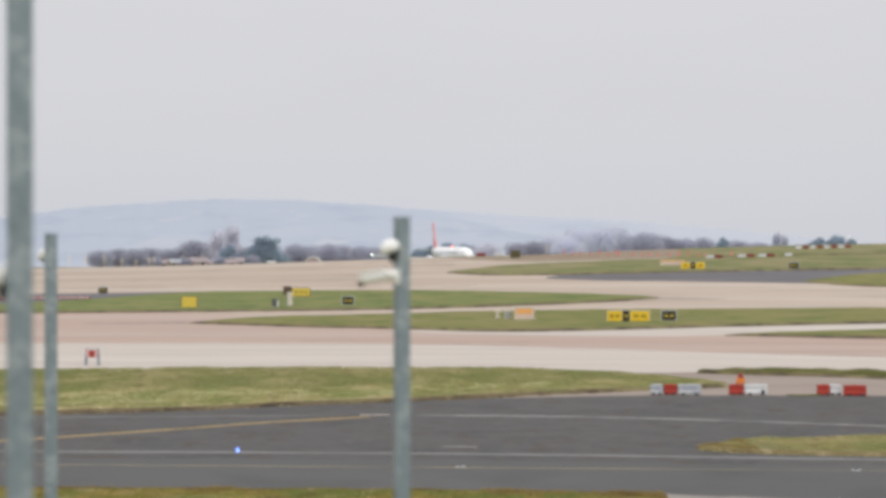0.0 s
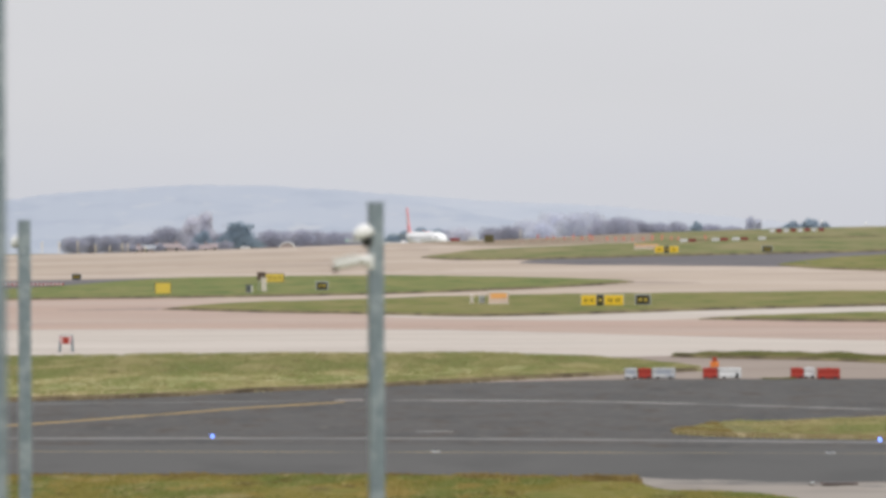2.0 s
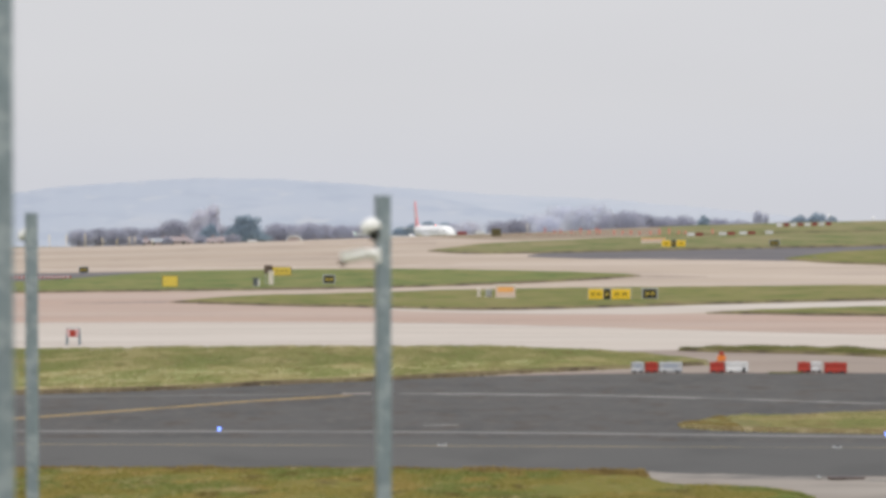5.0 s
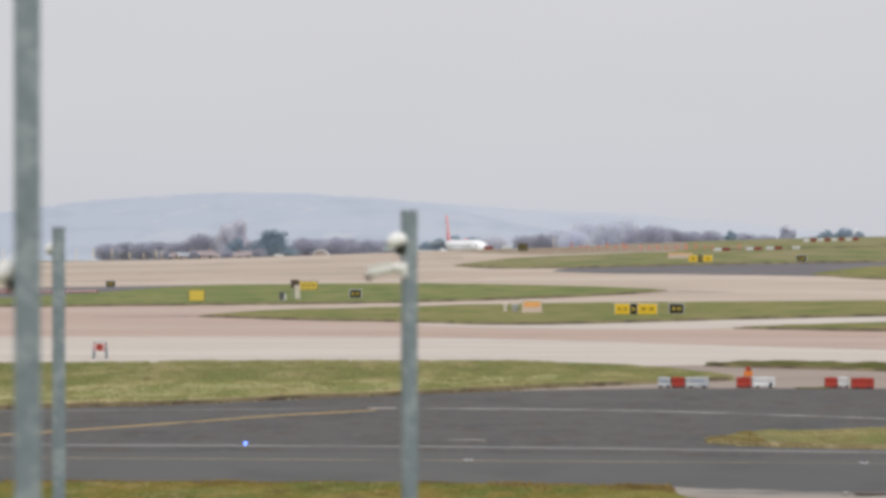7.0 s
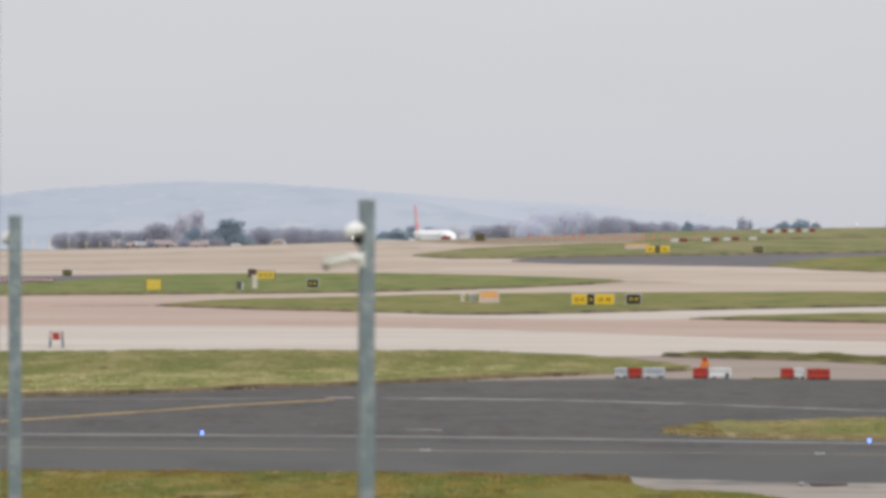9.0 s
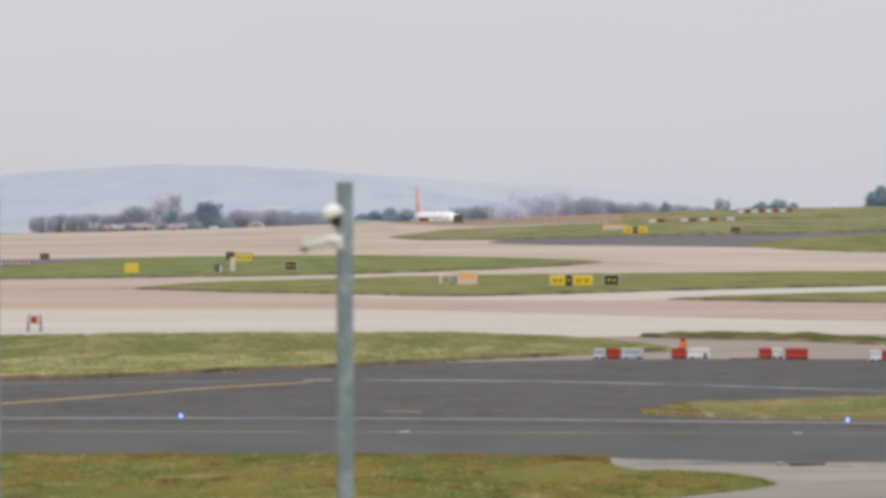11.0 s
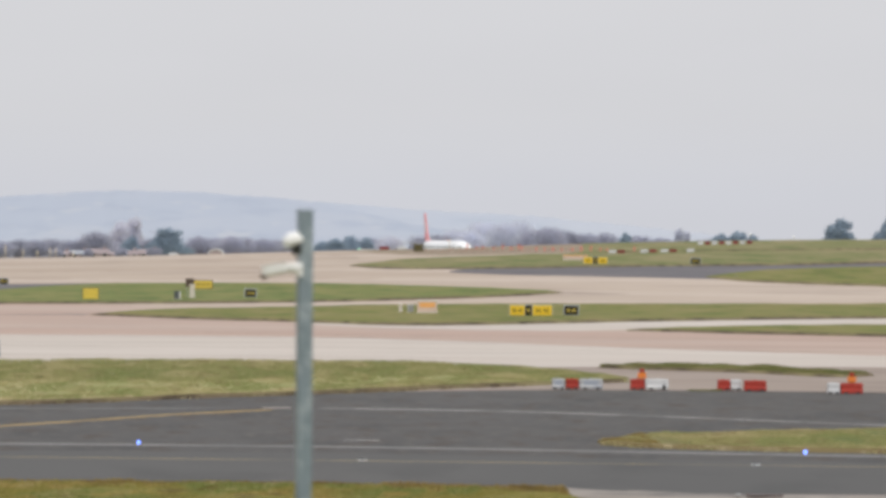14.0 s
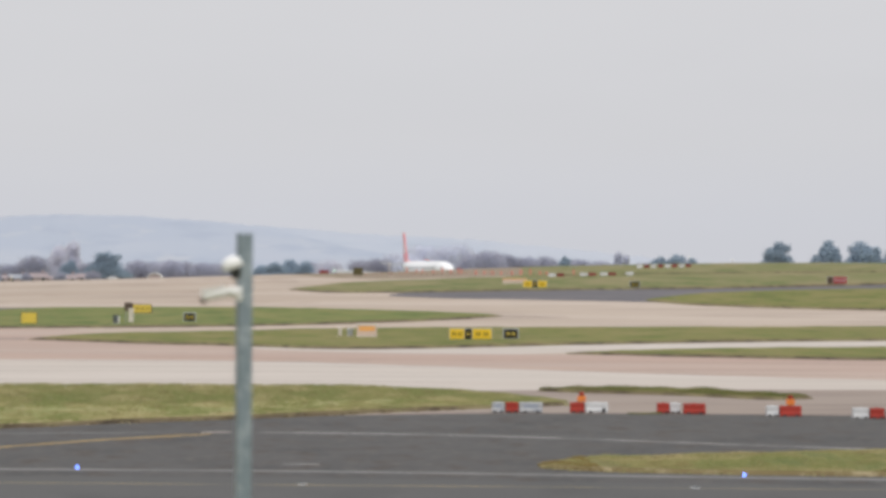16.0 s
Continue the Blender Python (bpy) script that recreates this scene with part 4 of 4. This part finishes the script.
def marker_post(x, y, h, mat, label, thick=0.07):
    ob = thing("marker_post", label, "marker post", pose(x, y, ground_z(x, y)), group="orange marker posts")
    part("stake", tube([(0, 0, 0), (0, 0, h * 0.55)], [thick, thick * 0.9], 8), mat, ob)
    part("top_band", box(thick * 2.8, 0.1, h * 0.5, (0, 0, h * 0.5), bevel=0.02), mat, ob)
    part("foot", box(0.3, 0.3, 0.06, bevel=0.02), BLACK, ob)


rnd = random.Random(4)
for k in range(34):
    x = 13.6 + 0.86 * k + rnd.uniform(-0.3, 0.3)
    marker_post(x, 428 - 1.0 * k + rnd.uniform(-2, 2), rnd.choice((0.3, 0.36, 0.42)), STAKE, "small faded pink stake on the crest", 0.06)
# bearing in thousandths, distance, height
for b, d, h in ((47.6, 432, 1.05), (51.4, 429, 0.7), (53.8, 426, 0.75), (58.0, 424, 0.6), (61.6, 420, 1.0), (65.0, 417, 0.65), (68.0, 412, 1.1), (69.2, 411, 0.8), (74.9, 406, 0.7), (78.2, 404, 0.65), (81.4, 402, 0.75), (84.9, 400, 0.6), (89.2, 398, 0.7), (92.7, 397, 0.95), (96.5, 396, 1.0), (100.3, 395, 0.7), (103.0, 395, 0.6), (113.6, 394, 0.8)):
    marker_post(b / 1000 * d, d, h, ORANGE_POST, "bright orange marker post on the crest", 0.1)
for x, h in ((-81.7, 2.3), (-78.0, 1.8), (-68.3, 2.3), (-65.2, 2.3), (-61.8, 2.4), (-58.6, 1.5), (-56.0, 1.3), (-53.7, 1.7), (-52.7, 1.7), (-49.5, 1.0)):
    marker_post(x, 464, h, POLE_YELLOW, "pale yellow approach light pole on the crest", 0.06)
marker_post(17.9, 440, 1.9, CREAM, "slim white mast on the crest", 0.07)


def crest_lamp(x, y, h):
    ob = thing("crest_lamp", "small lit white lamp on a thin pole", "lamp", pose(x, y, ground_z(x, y)), group="crest lamps")
    part("pole", tube([(0, 0, 0), (0, 0, h)], [0.05, 0.04], 8), SIGN_GREY, ob)
    part("lens", tube([(0, 0, h), (0, 0, h + 0.08), (0, 0, h + 0.3), (0, 0, h + 0.36)], [0.12, 0.22, 0.2, 0.08], 12), WHITE_LAMP, ob, "glowing white lens", smooth=True)


crest_lamp(74.7, 468, 1.1)
crest_lamp(82.8, 468, 0.5)


def stud(x, y):
    ob = thing("inset_light", "pale inset taxiway light in the asphalt", "lamp", pose(x, y, 0.055), group="inset lights")
    part("rim", tube([(0, 0, 0), (0, 0, 0.025), (0, 0, 0.03)], [0.13, 0.12, 0.09], 16), SIGN_GREY, ob)
    part("lens", box(0.14, 0.06, 0.02, (0, -0.06, 0.028), bevel=0.005), GLASS_DARK, ob)


stud(11.1, 68.3)
stud(0.48, 69.3)
drain = thing("drain_grate", "dark rusty drain grate in concrete", "drain", pose(9.95, 59.9, 0.062))
part("frame", box(0.85, 0.34, 0.02, bevel=0.005), RUST, drain)
# Solid black bars on the frame stand for the dark inside its openings.
for k in range(9):
    part("slot", box(0.045, 0.25, 0.012, (-0.34 + 0.085 * k, 0, 0.014)), BLACK, drain)
cover = thing("drain_marker", "small white painted block beside the drain", "marker", pose(9.32, 59.95, 0.06))
part("block", box(0.11, 0.1, 0.04, bevel=0.01), SIGN_GREY, cover)
part("foot", box(0.16, 0.14, 0.012, bevel=0.004), GREY_CONC, cover)


def ground_lamp(x, y):
    ob = thing("taxiway_lamp", "blue taxiway edge lamp, lit", "lamp", pose(x, y, 0.03), group="taxiway lamps")
    part("stem", tube([(0, 0, 0), (0, 0, 0.05)], [0.05, 0.04], 10), SIGN_GREY, ob)
    part("lens", tube([(0, 0, 0.05), (0, 0, 0.07), (0, 0, 0.13), (0, 0, 0.15)], [0.034, 0.046, 0.042, 0.016], 12), BLUE_LAMP, ob, "glowing blue lens", smooth=True)


ground_lamp(-6.0, 74.3)
ground_lamp(13.08, 71.8)


# ---------------------------------------------------------------- vehicles behind the crest
def van(x, y, turn, mat, label, h=1.9):
    ob = thing("van", label, "van", pose(x, y, ground_z(x, y), 0, 0, turn))
    prof = [(-2.3, 0.35), (2.2, 0.35), (2.3, 0.9), (1.5, 1.1), (0.9, h - 0.05), (0.6, h), (-2.1, h), (-2.3, h - 0.2)]
    bm = slab(prof, 1.8, "y")
    bmesh.ops.bevel(bm, geom=list(bm.edges), offset=0.06, segments=2, affect="EDGES")
    part("body", bm, mat, ob)
    part("windscreen", slab([(1.5, 1.12), (0.92, h - 0.12), (0.9, h - 0.12), (1.44, 1.12)], 1.5, "y"), GLASS_DARK, ob)
    for sx in (-1.5, 1.5):
        for sy in (-0.85, 0.85):
            w = part("wheel", tube([(sx, sy - 0.11, 0.34), (sx, sy + 0.11, 0.34)], [0.34, 0.34], 16), RUBBER, ob)
            part("rim", tube([(sx, sy - 0.12, 0.34), (sx, sy + 0.12, 0.34)], [0.2, 0.2], 12), AIR_GREY, w)
    for sy in (-0.86, 0.86):
        part("side_window", box(0.9, 0.1, 0.45, (0.4, sy, 1.2), bevel=0.03), GLASS_DARK, ob)
    return ob


van(7.3, 488, 90, RED_FADED, "dark red airfield van behind the crest", 2.1)
van(-33, 490, 90, WHITE_PLASTIC, "small white van behind the crest", 1.55)
van(10.7, 488, 90, WHITE_PLASTIC, "white airfield van behind the crest", 2.1)


# ---------------------------------------------------------------- trees, roofs and hills
def crown_cards(rng, blobs, count, size, tall):
    """Small three-cornered leaf and twig clumps in a few rounded masses, thinner at the rim."""
    bm = bmesh.new()
    weight = [b[3] * b[4] * b[5] for b in blobs]
    for _ in range(count):
        cx, cy, cz, rx, ry, rz = rng.choices(blobs, weight)[0]
        while True:
            u = Vector((rng.uniform(-1, 1), rng.uniform(-1, 1), rng.uniform(-1, 1)))
            if u.length < 1:
                break
        u *= 0.55 + 0.45 * rng.random() ** 0.5 if u.length > 0.4 else 1.3
        c = Vector((cx + u.x * rx, cy + u.y * ry, cz + u.z * rz))
        q = Euler((rng.uniform(-0.7, 0.7), rng.uniform(-0.7, 0.7), rng.uniform(0, 6.3))).to_quaternion()
        s = size * rng.uniform(0.6, 1.4)
        tri = [c + q @ Vector(p) for p in ((-s * 0.5, 0, -s * tall * 0.5), (s * 0.5, s * 0.2, -s * tall * 0.4), (0, -s * 0.1, s * tall * 0.7))]
        bm.faces.new([bm.verts.new(p) for p in tri])
    return bm


def tree(name, label, x, y, h, w, mat, style, seed):
    rng = random.Random(seed)
    z = ground_z(x, y)
    ob = thing(name, label, "tree", pose(x, y, z, 0, 0, rng.uniform(0, 360)))
    th = h * (0.35 if style != "tall" else 0.6)
    bm = tube([(0, 0, -0.1), (0.05 * h * 0.2, 0, th * 0.5), (0, 0.1, th), (0.1, 0, h * 0.8)], [0.035 * h, 0.025 * h, 0.018 * h, 0.004 * h], 8)
    for k in range(9):
        a, z0 = rng.uniform(0, 6.28), h * rng.uniform(0.25, 0.65)
        r = w * 0.5 * rng.uniform(0.5, 0.85)
        tube([(0, 0, z0), (math.cos(a) * r * 0.5, math.sin(a) * r * 0.5, z0 + h * 0.1), (math.cos(a) * r, math.sin(a) * r, z0 + h * rng.uniform(0.15, 0.28))], [0.012 * h, 0.008 * h, 0.003 * h], 5, bm)
    part("trunk", bm, BARK_HAZED, ob)
    if style == "round":
        blobs = [(0, 0, h * 0.45, w * 0.48, w * 0.48, h * 0.47)] * 3 + [(rng.uniform(-0.32, 0.32) * w, rng.uniform(-0.3, 0.3) * w, h * rng.uniform(0.3, 0.75), w * 0.24, w * 0.24, h * 0.2) for _ in range(6)]
    elif style == "tall":
        blobs = [(rng.uniform(-0.1, 0.1) * w, rng.uniform(-0.1, 0.1) * w, h * f, w * 0.46 * (1.1 - 0.6 * f), w * 0.46 * (1.1 - 0.6 * f), h * 0.17) for f in (0.15, 0.3, 0.45, 0.58, 0.7, 0.82)]
    else:
        blobs = [(rng.uniform(-0.06, 0.06) * w, rng.uniform(-0.06, 0.06) * w, h * f, w * r, w * r, h * 0.2) for f, r in ((0.15, 0.43), (0.28, 0.46), (0.42, 0.44), (0.56, 0.36), (0.69, 0.27), (0.81, 0.17))] + [(rng.uniform(-0.25, 0.25) * w, rng.uniform(-0.2, 0.2) * w, h * rng.uniform(0.6, 0.86), w * 0.12, w * 0.12, h * 0.12) for _ in range(4)]
    n = {"round": 7000, "tall": 5000, "ever": 15000}[style]
    part("crown", crown_cards(rng, blobs, n, h * (0.034 if style == "ever" else 0.025), 1.1 if style == "ever" else 2.0), mat, ob)
    return ob


def ahead(px, dist):
    """The east-west place at a distance, from a bearing in thousandths."""
    return px / 1000.0 * dist


# bearing (thousandths), distance, height, width, kind
TREES = [
    (-135, 900, 6.6, 9, "b"), (-128, 930, 7.2, 9, "b"), (-121, 900, 7.0, 9, "b"), (-114, 940, 7.3, 9, "b"), (-107.5, 900, 6.8, 8, "b"),
    (-98.5, 900, 10.3, 11, "b"), (-89, 960, 13.8, 9.5, "t"), (-82.5, 970, 15.6, 9.0, "t"), (-84, 880, 7.6, 7.5, "e"), (-76, 940, 8.0, 8, "b"),
    (-69.5, 880, 10.6, 12.5, "e"), (-58, 940, 9.0, 10, "b"), (-52, 960, 8.6, 10, "b"), (-45.5, 930, 9.0, 10, "b"), (-39, 960, 8.6, 10, "b"), (-32, 930, 8.2, 10, "b"), (-26, 950, 8.0, 9, "b"),
    (-9, 910, 6.4, 9, "e"), (-4, 900, 7.4, 9, "e"), (2, 930, 8.6, 11, "e"), (7.5, 915, 7.9, 9, "e"), (11, 920, 8.6, 10, "b"), (17, 900, 9.4, 10, "n"),
    (30, 960, 8.5, 10, "b"), (36, 930, 9.0, 10, "b"), (43, 1000, 11.5, 13, "p"), (49, 980, 11, 12, "p"), (55, 1060, 15, 14, "p"), (62, 1040, 14.5, 14, "p"), (69, 1060, 15.4, 13, "p"), (73.5, 980, 11, 11, "b"),
    (80, 940, 12.3, 13, "b"), (87, 960, 11.0, 12, "b"), (95, 960, 10.0, 10, "b"), (102, 970, 10.4, 12, "b"), (110, 930, 9.0, 6, "e"), (116, 980, 9.2, 10, "b"), (123, 960, 8.6, 9, "b"),
    (131, 960, 12.6, 5.2, "s"), (134, 970, 11.6, 4.6, "s"), (141, 930, 9.0, 10, "b"), (148, 900, 10.2, 10, "e"), (154, 900, 11.0, 11, "e"), (160, 900, 9.8, 9, "e"),
    (-113, 845, 3.8, 4, "b"), (-101, 845, 3.6, 3, "b"), (-88, 845, 4.0, 4, "b"), (-75, 845, 4.2, 5, "b"),
    (195, 820, 15.0, 10.5, "e"), (215.3, 820, 15.4, 10.5, "e"), (229.5, 820, 15.4, 13, "e"), (243, 830, 14, 12, "e")]
KINDS = {"b": ("bare_tree", "bare winter tree, dense twigs, haze painted in", TWIG_HAZED, "round"), "t": ("tall_tree", "tall bare upright tree, paled by painted haze", TWIG_HAZED_MID, "tall"), "s": ("tall_tree", "tall narrow bare tree, paled by painted haze", TWIG_HAZED_FAR, "tall"),
         "n": ("bare_tree", "leafless tree behind the crest, haze painted in", TWIG_HAZED_MID, "round"), "p": ("bare_tree", "leafless tree in the far distance, haze painted in", TWIG_HAZED_FAR, "round"), "e": ("evergreen_tree", "evergreen tree, tinted blue by painted haze", CONIFER_HAZED, "ever")}
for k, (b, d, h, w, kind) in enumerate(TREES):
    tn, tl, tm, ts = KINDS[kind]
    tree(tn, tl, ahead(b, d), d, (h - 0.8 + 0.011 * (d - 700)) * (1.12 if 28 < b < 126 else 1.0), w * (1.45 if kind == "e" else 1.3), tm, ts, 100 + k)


def house(x, y, w, h, turn, roof):
    ob = thing("house", "low distant brick house with tiled roof, haze painted in", "house", pose(x, y, ground_z(x, y), 0, 0, turn), group="far houses")
    part("wall", box(w, 7, h * 0.6), BRICK_WALL_HAZED, ob)
    part("roof", slab([(-4, h * 0.6), (4, h * 0.6), (0.15, h), (-0.15, h)], w + 0.6, "x"), roof, ob)
    for k in (-0.28, 0.28):
        win = part("window", box(1.3, 0.1, 1.2, (k * w, -3.53, h * 0.3)), SIGN_GREY, ob)
        part("pane", box(1.1, 0.04, 1.0, (k * w, -3.6, h * 0.3 + 0.1)), GLASS_DARK, win)
    part("chimney", box(0.8, 0.6, 1.5, (w * 0.3, 0, h - 0.6)), BRICK_WALL_HAZED, ob)


for k, b in enumerate((-111, -105, -97, -91, -85, -78)):
    house(ahead(b, 860), 860 + 6 * (k % 2), 5 + k % 3, 3.0 + 0.45 * (k % 3), (-6, 4, 9)[k % 3], ROOF_SLATE if k == 1 else ROOF_TILE_HAZED)

shed = thing("shed", "small white round-roofed shed", "shed", pose(ahead(-51, 690), 690, 1.0))
arch = [(math.cos(math.pi * k / 12), math.sin(math.pi * k / 12)) for k in range(13)]
part("gable", slab([(1.95 * c, 1.3 + 1.35 * z) for c, z in arch] + [(-1.95, 0), (1.95, 0)], 3.6, "y"), BRICK_WALL_HAZED, shed)
part("roof", slab([(2.15 * c, 1.3 + 1.62 * z) for c, z in arch] + [(1.95 * c, 1.3 + 1.37 * z) for c, z in arch[::-1]], 4.2, "y"), CCTV_WHITE, shed)


def hills(name, crest, d, mat, label, seed):
    bm, cols = bmesh.new(), []
    for k in range(421):
        b = -420 + 2 * k
        h = curve_y(crest, b) + 2.2 * noise.noise(Vector((b * 0.06, seed, 0))) + 1.9 * noise.noise(Vector((b * 0.24, 5, seed))) + 1.2 * noise.noise(Vector((b * 0.5, 9, seed)))
        h = max(h, -12) * d / 4500 + 6
        cols.append([bm.verts.new((b / 1000 * (d - 400 * (1 - f)), d - 400 * (1 - f) + 12 * noise.noise(Vector((b * 0.05, f * 3, 2))), -45 + (h + 45) * f ** 0.8)) for f in (0, 0.2, 0.4, 0.6, 0.8, 0.93, 1)])
    for a, c in zip(cols, cols[1:]):
        for i in range(6):
            bm.faces.new((a[i], c[i], c[i + 1], a[i + 1]))
    tagged(part(name, bm, mat, smooth=True), label, "hill", kind="structure")


hills("backdrop_near", [(-420, 8), (-300, 40), (-175, 55), (-160, 64), (-140, 74), (-100, 86), (-78, 88), (-50, 84), (-23, 75), (-5, 62), (15, 44), (40, 22), (70, -4), (110, -14), (420, -14)], 4400.0, HILL_HAZED, "long hill, pale blue with painted haze", 0.0)
hills("backdrop_far", [(-420, 0), (-120, 50), (-50, 72), (-23, 74), (4, 66), (30, 58), (70, 49), (110, 34), (140, 20), (175, 8), (260, 0), (420, -4)], 4850.0, HILL_FAR_HAZED, "far range, paler with painted haze", 3.0)


# ---------------------------------------------------------------- the airliner
BEACON_AT, STROBE_AT = (0, 15.5, 5.53), (18.75, 6.3, 3.36)


def turning_lamp(name, glass, ob, label, gap, high, deep):
    """A lit strip at the bottom of a slot that opens along its own +x; it flashes as it turns."""
    lamp = part(name, box(0.05, gap, high, (-deep / 2, 0, 0), bevel=0.008), glass, ob, label)
    # Added plates, no aircraft part: they hide the strip to imitate flashing.
    for k in (-1, 1):
        part("flash_shutter", box(deep, 0.02, high, (0.025, k * (gap / 2 + 0.012), 0), bevel=0.005), RUBBER, lamp)
    part("back_plate", box(0.03, gap + 0.05, high, (-deep / 2 - 0.042, 0, 0), bevel=0.005), AIR_PALE, lamp)
    return lamp


def airliner():
    """Origin on the ground under the fin; the nose points along +y."""
    ob = thing("airliner", "white twin-engined airliner with red tail fin", "aircraft")
    R, C = 1.98, 3.55
    sect = [(-4.4, 0.18, 4.75), (-3.0, 0.75, 4.55), (0, 1.35, 4.2), (4, 1.85, 3.75), (8, R, C), (26, R, C), (28.5, 1.9, C - 0.03), (30.5, 1.62, C - 0.12), (32, 1.2, C - 0.28), (32.8, 0.75, C - 0.42), (33.2, 0.2, C - 0.5)]
    bm = tube([(0, y, z) for y, r, z in sect], [r for y, r, z in sect], 28)
    part("fuselage", bm, AIR_WHITE, ob, smooth=True)
    fin = part("fin", slab([(-3.4, 4.9), (0.9, 5.3), (-1.3, 6.2), (-4.05, 11.9), (-4.9, 11.9), (-4.05, 6.2)], 0.30, "x"), AIR_RED_HAZED, ob, "red swept tail fin")
    part("fin_emblem", slab([(-3.4, 7.2), (-2.5, 7.3), (-3.6, 9.8), (-4.1, 9.8)], 0.34, "x"), AIR_WHITE, fin, "white emblem shape")
    part("rudder", slab([(-4.2, 6.3), (-4.0, 6.3), (-4.9, 11.6), (-5.1, 11.6)], 0.2, "x"), AIR_RED_HAZED, fin)
    for s in (-1, 1):
        bm = bmesh.new()
        slab([(s * 0.6, -0.5), (s * 0.6, -3.6), (s * 5.6, -4.4), (s * 5.6, -3.2)], 0.09, "z", bm)
        bmesh.ops.translate(bm, verts=bm.verts, vec=(0, 0, 4.55))
        for v in bm.verts:
            v.co.z += abs(v.co.x) * 0.1
        part("tailplane", bm, AIR_WHITE, ob)
        bm = slab([(s * 1.2, 18.5), (s * 1.2, 11.0), (s * 6.2, 10.8), (s * 18.6, 6.0), (s * 18.6, 7.2), (s * 6.2, 15.0)], 0.42, "z")
        for v in bm.verts:
            v.co.z += 2.3 + abs(v.co.x) * 0.056
        wing = part("wing", bm, AIR_PALE, ob)
        part("tip_light", tube([(s * 18.65, 6.4, 3.38), (s * 18.65, 6.7, 3.4), (s * 18.65, 7.05, 3.38)], [0.07, 0.10, 0.05], 10), GREEN_LAMP if s > 0 else AIR_RED_HAZED, wing, "green tip lamp, lit" if s > 0 else "small red tip lamp", smooth=True)
        eng = part("engine", tube([(s * 5.75, y, 2.05) for y in (12.2, 13.4, 15.6, 16.6, 16.9)], [0.55, 0.95, 1.15, 1.12, 1.0], 22), AIR_WHITE, ob, smooth=True)
        part("fan", tube([(s * 5.75, 16.88, 2.05), (s * 5.75, 16.95, 2.05)], [0.9, 0.86], 20), BLACK, eng, "dark fan opening")
        part("pylon", box(0.3, 3.6, 0.9, (s * 5.75, 14, 2.7)), AIR_GREY, ob)
        gear = part("main_gear", tube([(s * 3.8, 12.6, 2.9), (s * 3.8, 12.4, 0.6)], [0.16, 0.13], 10), AIR_GREY, ob)
        for w in (-0.45, 0.45):
            part("wheel", tube([(s * 3.8 + w - 0.2, 12.4, 0.58), (s * 3.8 + w + 0.2, 12.4, 0.58)], [0.58, 0.58], 16), RUBBER, gear)
        for k in range(34):
            part("cabin_window", box(0.05, 0.17, 0.24, (s * (R - 0.03), 5.5 + k * 0.66, 3.95)), GLASS_DARK, ob)
        for yy in (4.6, 28.0):
            part("cabin_door", box(0.06, 0.85, 1.8, (s * (1.88 if yy < 10 else 1.93), yy, 2.95), bevel=0.02), AIR_WHITE, ob)
        part("cockpit_window", slab([(-0.5, 4.05), (0.45, 3.92), (0.25, 4.2), (-0.4, 4.32)], 0.06, "x"), GLASS_DARK, ob, m=pose(s * 1.33, 31.0, 0, 0, 0, s * 22))
    nose = part("nose_gear", tube([(0, 28.3, 2.0), (0, 28.4, 0.4)], [0.12, 0.1], 10), AIR_GREY, ob)
    for w in (-0.25, 0.25):
        part("wheel", tube([(w - 0.12, 28.4, 0.39), (w + 0.12, 28.4, 0.39)], [0.39, 0.39], 14), RUBBER, nose)
    beacon = turning_lamp("beacon", BEACON_RED, ob, "red lit rotating beacon", 0.14, 0.26, 0.26)
    strobe = turning_lamp("tip_strobe", STROBE_WHITE, ob, "white flashing lamp on the wing tip", 0.25, 0.30, 0.31)
    return ob, beacon, strobe


plane, beacon, strobe = airliner()


# ---------------------------------------------------------------- what moves
def motions():
    # the fin's bearing, in thousandths, time by time: standing, then taxiing off
    bearing = [(0.0, -2.2), (3.7, -2.2), (5.0, -1.9), (6.0, -1.2), (7.0, 0.1), (8.0, 1.9), (9.0, 4.5), (10.0, 8.5), (11.5, 16.6), (12.5, 22.4), (13.5, 29.2), (14.5, 36.5), (15.0, 40.3), (15.5, 44.8), (16.0, 48.4)]
    first, last = bearing[0][1], bearing[-1][1]
    rows = []
    for t, b in bearing:
        p = (b - first) / (last - first)
        y = 660.0 - 95.0 * p
        rows.append((t, pose(b / 1000.0 * y, y, 1.0 + 0.7 * max(0.0, (p - 0.75) / 0.25), 0, 0, -(180 - 14.2 + 1.6 * p))))
    walk(plane, rows)
    # both lamps turn 55 times a minute; 75.8 degrees faces the eye
    for lamp, at, first_flash in ((beacon, BEACON_AT, 3.0), (strobe, STROBE_AT, 3.58)):
        walk(lamp, [(k / 6, pose(*at, 0, 0, 75.8 + 330.0 * (k / 6 - first_flash))) for k in range(97)])


motions()
